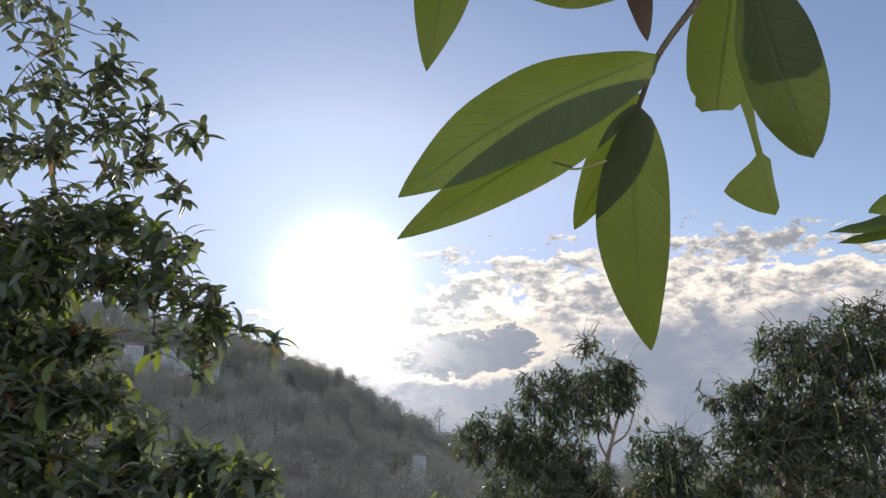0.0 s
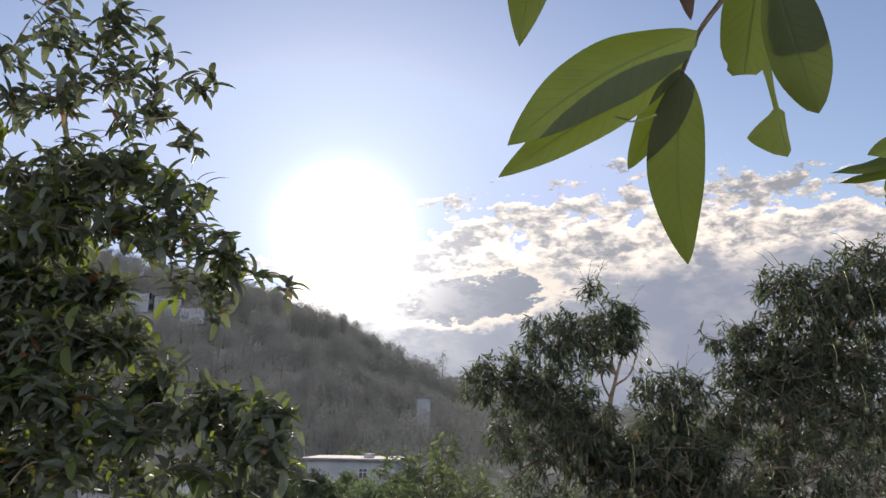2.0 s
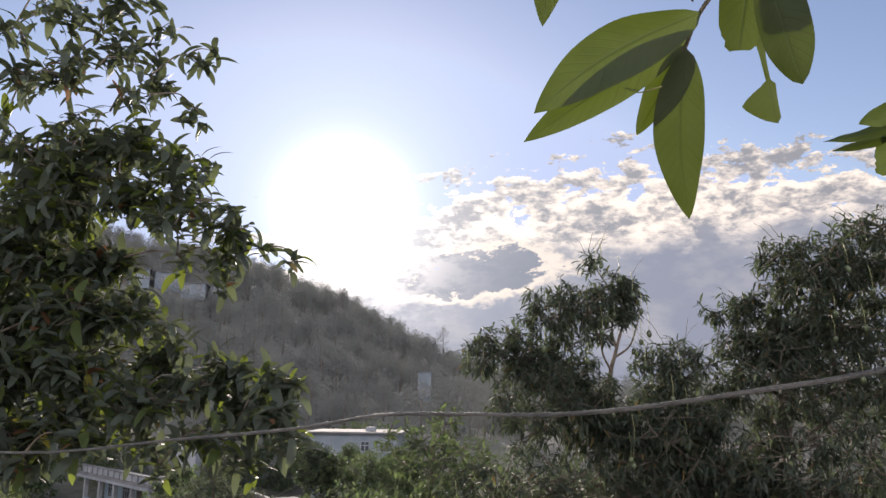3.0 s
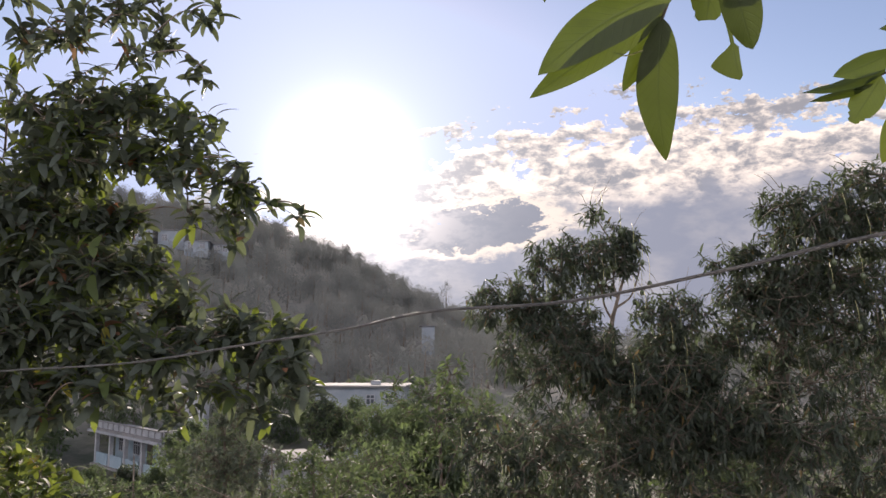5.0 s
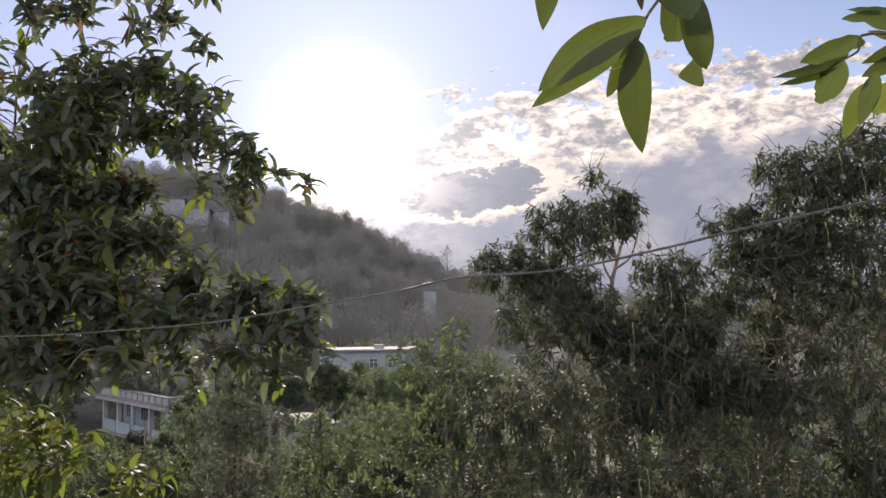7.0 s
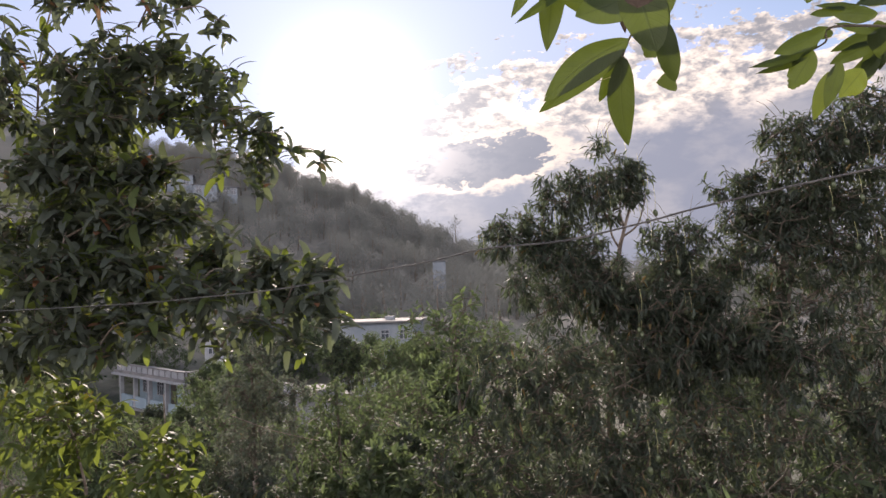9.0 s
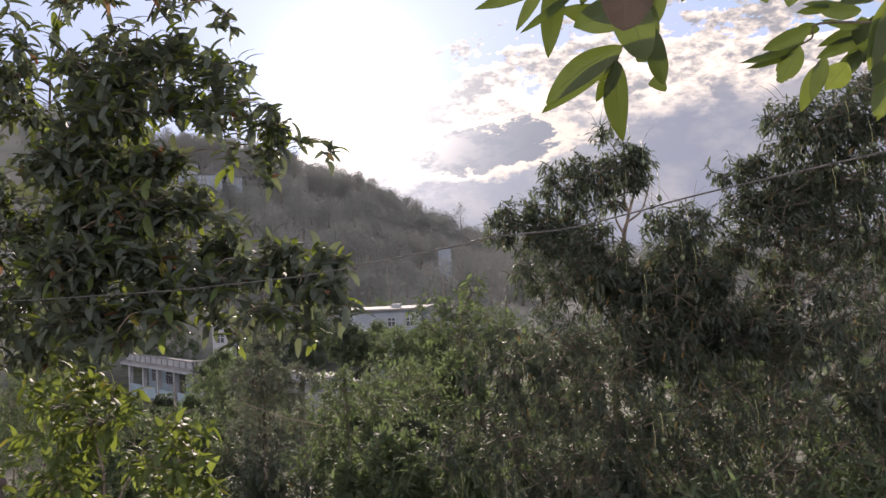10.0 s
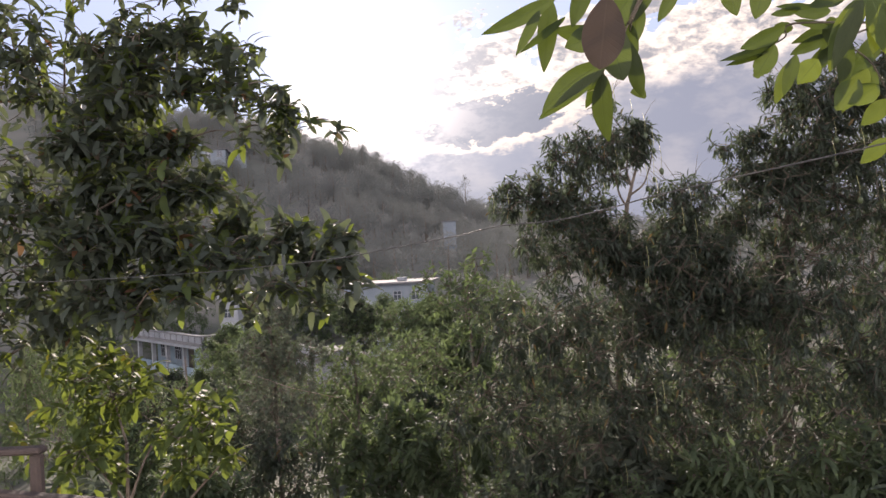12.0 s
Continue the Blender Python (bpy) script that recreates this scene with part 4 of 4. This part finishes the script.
stick("twig", [(0.713, .78, 5.817), (0.54, 0.78, 5.827), (0.526, 0.79, 5.805), (0.504, 0.8, 5.793)], 0.0026, 0.0013)
stick("twig", [(0.713, .78, 5.817), (0.61, .72, 5.775), (0.66, .735, 5.73), (0.697, .75, 5.66), (0.693, .75, 5.59)], 0.0020, 0.0010)
stick("twig", [(0.95, 0.6, 5.95), (0.7, 0.5, 5.86), (0.545, .52, 5.797)], 0.0026, 0.0013)
stick("twig", [(0.55, 0.05, 6.22), (0.42, 0.3, 5.95), (0.36, .45, 5.81), (0.30, .45, 5.81)], 0.0026, 0.0012)
stick("twig", [(0.28, 0.22, 5.98), (0.19, 0.28, 5.80), (0.188, .30, 5.762)], 0.0020, 0.0010)
stick("twig", [(0.28, 0.22, 5.98), (0.12, 0.26, 5.83), (0.03, 0.27, 5.757), (0.017, .285, 5.757)], 0.0020, 0.0008)
stick("twig", [(0.12, 0.26, 5.83), (0.09, 0.265, 5.74), (0.084, .275, 5.70)], 0.0013, 0.0008)
stick("stalk", [(0.071, .308, 5.632), (0.060, .312, 5.630), (0.049, .31, 5.631)], 0.0005, 0.0004, "stem")


def oval(v):
    return max(0.012, math.sin(math.pi * min(1, v ** 0.82)) ** 0.78)


def blade(base, tip, width, roll=0.0, bend=0.0, arch=0.0, fold=0.12, material="hero", form=oval, end=1.0, label=""):
    """One large leaf from base to tip, its face turned to the terrace; form gives the half width along it."""
    b, t = Vector(base), Vector(tip)
    axis = t - b
    n = Vector((-0.05, -1.0, -0.12))
    n = (n - axis * (n.dot(axis) / axis.length_squared)).normalized()
    n = (Matrix.Rotation(roll, 3, axis.normalized()) @ n)
    side = axis.cross(n).normalized()
    verts, faces, uvs, cols, rows = [], [], [], 7, 22
    for i in range(rows + 1):
        v = end * i / rows
        mid = b + axis * v + n * (bend * axis.length * math.sin(math.pi * v)) + side * (arch * axis.length * math.sin(math.pi * v))
        for k in range(cols):
            u = -1 + 2 * k / (cols - 1)
            left, right = form(v) if isinstance(form(v), tuple) else (form(v), form(v))
            half = 0.5 * width * (left if u < 0 else right)
            ripple = 0.02 * width * math.sin(v * 17 + u * 2) * abs(u)
            verts.append(mid + side * (u * half) - n * (fold * abs(u) * half) + n * ripple - ORIGIN)
            uvs.append((u, v))
    for i in range(rows):
        for k in range(cols - 1):
            a = i * cols + k
            faces.append((a, a + 1, a + cols + 1, a + cols))
    ob = link_mesh("leaf", verts, faces, M[material], branch, label)
    layer = ob.data.uv_layers.new(name="uv")
    loops = [0] * len(ob.data.loops)
    ob.data.loops.foreach_get("vertex_index", loops)
    layer.data.foreach_set("uv", [c for i in loops for c in uvs[i]])
    return ob


def paddle(v):
    """Broad towards the tip."""
    return max(0.012, math.sin(math.pi * min(1, v ** 1.15)) ** 0.62)


def bitten(v):
    """An end eaten off raggedly."""
    k = oval(v)
    if v > 0.66:
        k *= max(0.05, 0.96 - (v - 0.66) * 1.3 + 0.10 * math.sin(v * 75))
    return k


def stripped(v):
    """Only the midrib left in the middle, a triangle of blade at the tip."""
    if v < 0.52:
        return 0.36 - 0.45 * v
    if v < 0.60:
        return 0.13
    a = (v - 0.60) / 0.40
    return (0.25 + 0.15 * (1 - a), max(0.02, 2.7 * min(1, a * 2.2) * (1 - a) ** 0.7)) if a < 1 else 0.02


blade((0.087, 0.285, 5.664), (-0.005, 0.262, 5.598), 0.032, 0.10, -0.03, arch=0.062)
blade((0.086, 0.305, 5.659), (-0.007, 0.293, 5.594), 0.023, 0.0, -0.04, arch=0.02)
blade((0.085, 0.31, 5.657), (0.062, 0.332, 5.612), 0.019, -0.3, 0.03)
blade((0.083, 0.3, 5.651), (0.093, 0.342, 5.565), 0.029, 0.0, 0.02, arch=0.05)
blade((0.017, 0.288, 5.752), (0.002, 0.280, 5.653), 0.027, 0.2, 0.02)
blade((0.084, 0.28, 5.694), (0.019, 0.3, 5.715), 0.026, 0.0, -0.06)
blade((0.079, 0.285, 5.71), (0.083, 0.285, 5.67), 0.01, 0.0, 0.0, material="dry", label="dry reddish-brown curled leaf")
blade((0.12, 0.285, 5.711), (0.107, 0.295, 5.632), 0.031, 0.6, 0.02, end=0.82, form=bitten, label="green leaf with a bitten end")
blade((0.109, 0.255, 5.683), (0.121, 0.25, 5.609), 0.026, 0.8, 0.03, form=paddle)
blade((0.129, 0.318, 5.679), (0.144, 0.332, 5.62), 0.02, 0.0, 0.0, form=stripped, label="insect-eaten leaf with a bare midrib")
blade((0.021, 0.25, 5.744), (-0.079, 0.22, 5.692), 0.023, 0.3, -0.05)
blade((0.033, 0.27, 5.722), (-0.031, 0.25, 5.673), 0.014, 0.6, 0.0)
blade((0.096, 0.26, 5.706), (0.026, 0.24, 5.674), 0.04, 0.2, -0.06)
blade((0.188, 0.3, 5.762), (0.159, 0.3, 5.715), 0.018, 0.2, 0.0)
blade((0.303, 0.45, 5.809), (0.316, 0.45, 5.758), 0.03, 0.1, 0.0)
blade((0.362, 0.45, 5.805), (0.343, 0.45, 5.751), 0.032, 0.1, 0.0)
blade((0.539, 0.52, 5.794), (0.494, 0.54, 5.684), 0.03, 0.2, 0.03)
blade((0.553, 0.52, 5.798), (0.591, 0.54, 5.697), 0.04, 0.0, 0.03, material="hero_lit")
blade((0.601, 0.7, 5.775), (0.597, 0.72, 5.678), 0.03, 0.4, 0.0)
blade((0.644, 0.72, 5.719), (0.602, 0.74, 5.643), 0.04, 0.1, 0.0, form=bitten, material="hero_lit")
blade((0.697, 0.75, 5.664), (0.651, 0.77, 5.621), 0.035, 0.2, 0.0, material="hero_lit")
blade((0.693, 0.75, 5.591), (0.645, 0.77, 5.548), 0.032, 0.2, 0.0, material="hero_lit")
blade((0.677, 0.84, 5.849), (0.557, 0.84, 5.802), 0.032, 0.5, 0.0)
blade((0.679, 0.86, 5.818), (0.599, 0.88, 5.759), 0.03, 0.5, 0.0)
blade((0.746, 0.86, 5.815), (0.696, 0.88, 5.745), 0.04, 0.5, 0.0)
blade((0.62, 0.8, 5.852), (0.552, 0.82, 5.862), 0.036, 0.4, 0.0)
blade((0.619, 0.8, 5.841), (0.633, 0.82, 5.778), 0.036, 0.4, 0.0)
blade((0.518, 0.8, 5.806), (0.389, 0.77, 5.761), 0.03, 0.95, -0.04)
blade((0.494, 0.8, 5.783), (0.408, 0.79, 5.756), 0.022, 0.9, -0.02)
blade((0.523, 0.78, 5.824), (0.427, 0.76, 5.779), 0.034, 0.45, -0.05)
blade((0.506, 0.79, 5.791), (0.463, 0.8, 5.724), 0.04, 0.2, 0.02, form=bitten, end=0.9)
blade((0.545, 0.76, 5.852), (0.484, 0.75, 5.838), 0.022, 0.6, -0.03)
blade((0.524, 0.74, 5.758), (0.5, 0.75, 5.684), 0.026, 0.3, 0.03)
blade((0.554, 0.82, 5.827), (0.522, 0.83, 5.84), 0.03, 0.5, 0)
blade((0.128, 0.305, 5.752), (0.130, 0.3, 5.690), 0.030, 0.1, 0.02)
blade((0.631, 0.83, 5.815), (0.545, 0.82, 5.775), 0.03, 0.5, 0.0)
blade((0.646, 0.85, 5.794), (0.584, 0.86, 5.736), 0.032, 0.5, 0.0)
blade((0.616, 0.8, 5.821), (0.547, 0.8, 5.839), 0.026, 0.7, 0.0)
blade((0.683, 0.86, 5.84), (0.615, 0.86, 5.774), 0.032, 0.3, 0.0)
blade((0.662, 0.84, 5.854), (0.644, 0.85, 5.769), 0.03, 0.6, 0.0)
blade((0.694, 0.8, 5.824), (0.736, 0.8, 5.8), 0.03, 0.4, 0.0)
blade((0.679, 0.82, 5.764), (0.718, 0.83, 5.691), 0.03, 0.3, 0.0)
blade((0.696, 0.8, 5.764), (0.645, 0.8, 5.717), 0.03, 0.6, 0.0)
blade((0.57, 0.76, 5.854), (0.498, 0.76, 5.856), 0.024, 0.8, 0.0)
blade((0.605, 0.7, 5.853), (0.533, 0.7, 5.835), 0.03, 0.5, 0.0)
blade((0.127, 0.275, 5.754), (0.075, 0.262, 5.688), 0.032, 0.2, 0.0)
blade((0.152, 0.3, 5.776), (0.112, 0.29, 5.708), 0.032, 0.3, 0.0)
blade((0.068, 0.29, 5.778), (0.042, 0.28, 5.71), 0.026, 0.3, 0.0)
blade((0.009, 0.26, 5.786), (-0.037, 0.25, 5.748), 0.024, 0.3, 0.0)
blade((-0.010, 0.170, 5.703), (-0.041, 0.170, 5.651), 0.014, 0.3, 0.0)
# this leaf's brown stands for the shade of those above it
blade((0.034, -0.020, 5.656), (0.023, -0.020, 5.587), 0.040, 0.1, 0.02, form=paddle, material="dry", label="broad leaf hanging in shade, coloured brown for it")
blade((0.057, 0.155, 5.699), (0.080, 0.155, 5.611), 0.039, 0.1, 0.02, form=paddle)
blade((0.563, 0.550, 5.807), (0.495, 0.550, 5.683), 0.040, 0.1, 0.02, arch=0.05, material="hero_lit")
blade((0.600, 0.550, 5.823), (0.567, 0.550, 5.709), 0.049, 0.1, 0.02, material="hero_lit")
blade((0.577, 0.620, 5.682), (0.535, 0.620, 5.630), 0.044, 0.2, 0.0, material="hero_lit")
blade((0.610, 0.620, 5.670), (0.555, 0.620, 5.640), 0.040, 0.5, 0.0, material="hero_lit")
blade((0.538, 0.800, 5.759), (0.503, 0.800, 5.676), 0.029, 0.2, 0.0, material="hero_lit")
blade((0.591, 0.800, 5.759), (0.547, 0.800, 5.712), 0.045, 0.2, 0.0, form=bitten, material="hero_lit")

# ---------------------------------------------------------------- wires
line = spline([(-2.265, 2.0, 5.43), (-1.3, 1.23, 5.405), (-0.65, 0.71, 5.41), (-0.45, 0.55, 5.417), (-0.31, 0.43, 5.424), (-0.2, 0.35, 5.437), (-0.12, 0.285, 5.446),
               (-0.07, 0.245, 5.454), (0.0, 0.19, 5.456), (0.06, 0.14, 5.466), (0.12, 0.094, 5.478), (0.35, -0.09, 5.515), (0.8, -0.45, 5.60), (1.47, -1.0, 5.68)], 8)
ob = link_mesh("wire", *tube(line, [0.0008] * len(line), 6), M["wire"])
tagged(ob, "kinked grey galvanised wire strung between the trees", "wire")
line = spline([(-2.75, 8.2, 4.10), (-2.51, 8.0, 4.06), (-2.27, 8.0, 3.965), (-2.0, 8.0, 3.89), (-1.72, 8.1, 3.80)], 8)
ob = link_mesh("rope", *tube(line, [0.0028] * len(line), 5), M["rope"])
tagged(ob, "faded reddish rope slung between garden bushes", "rope")
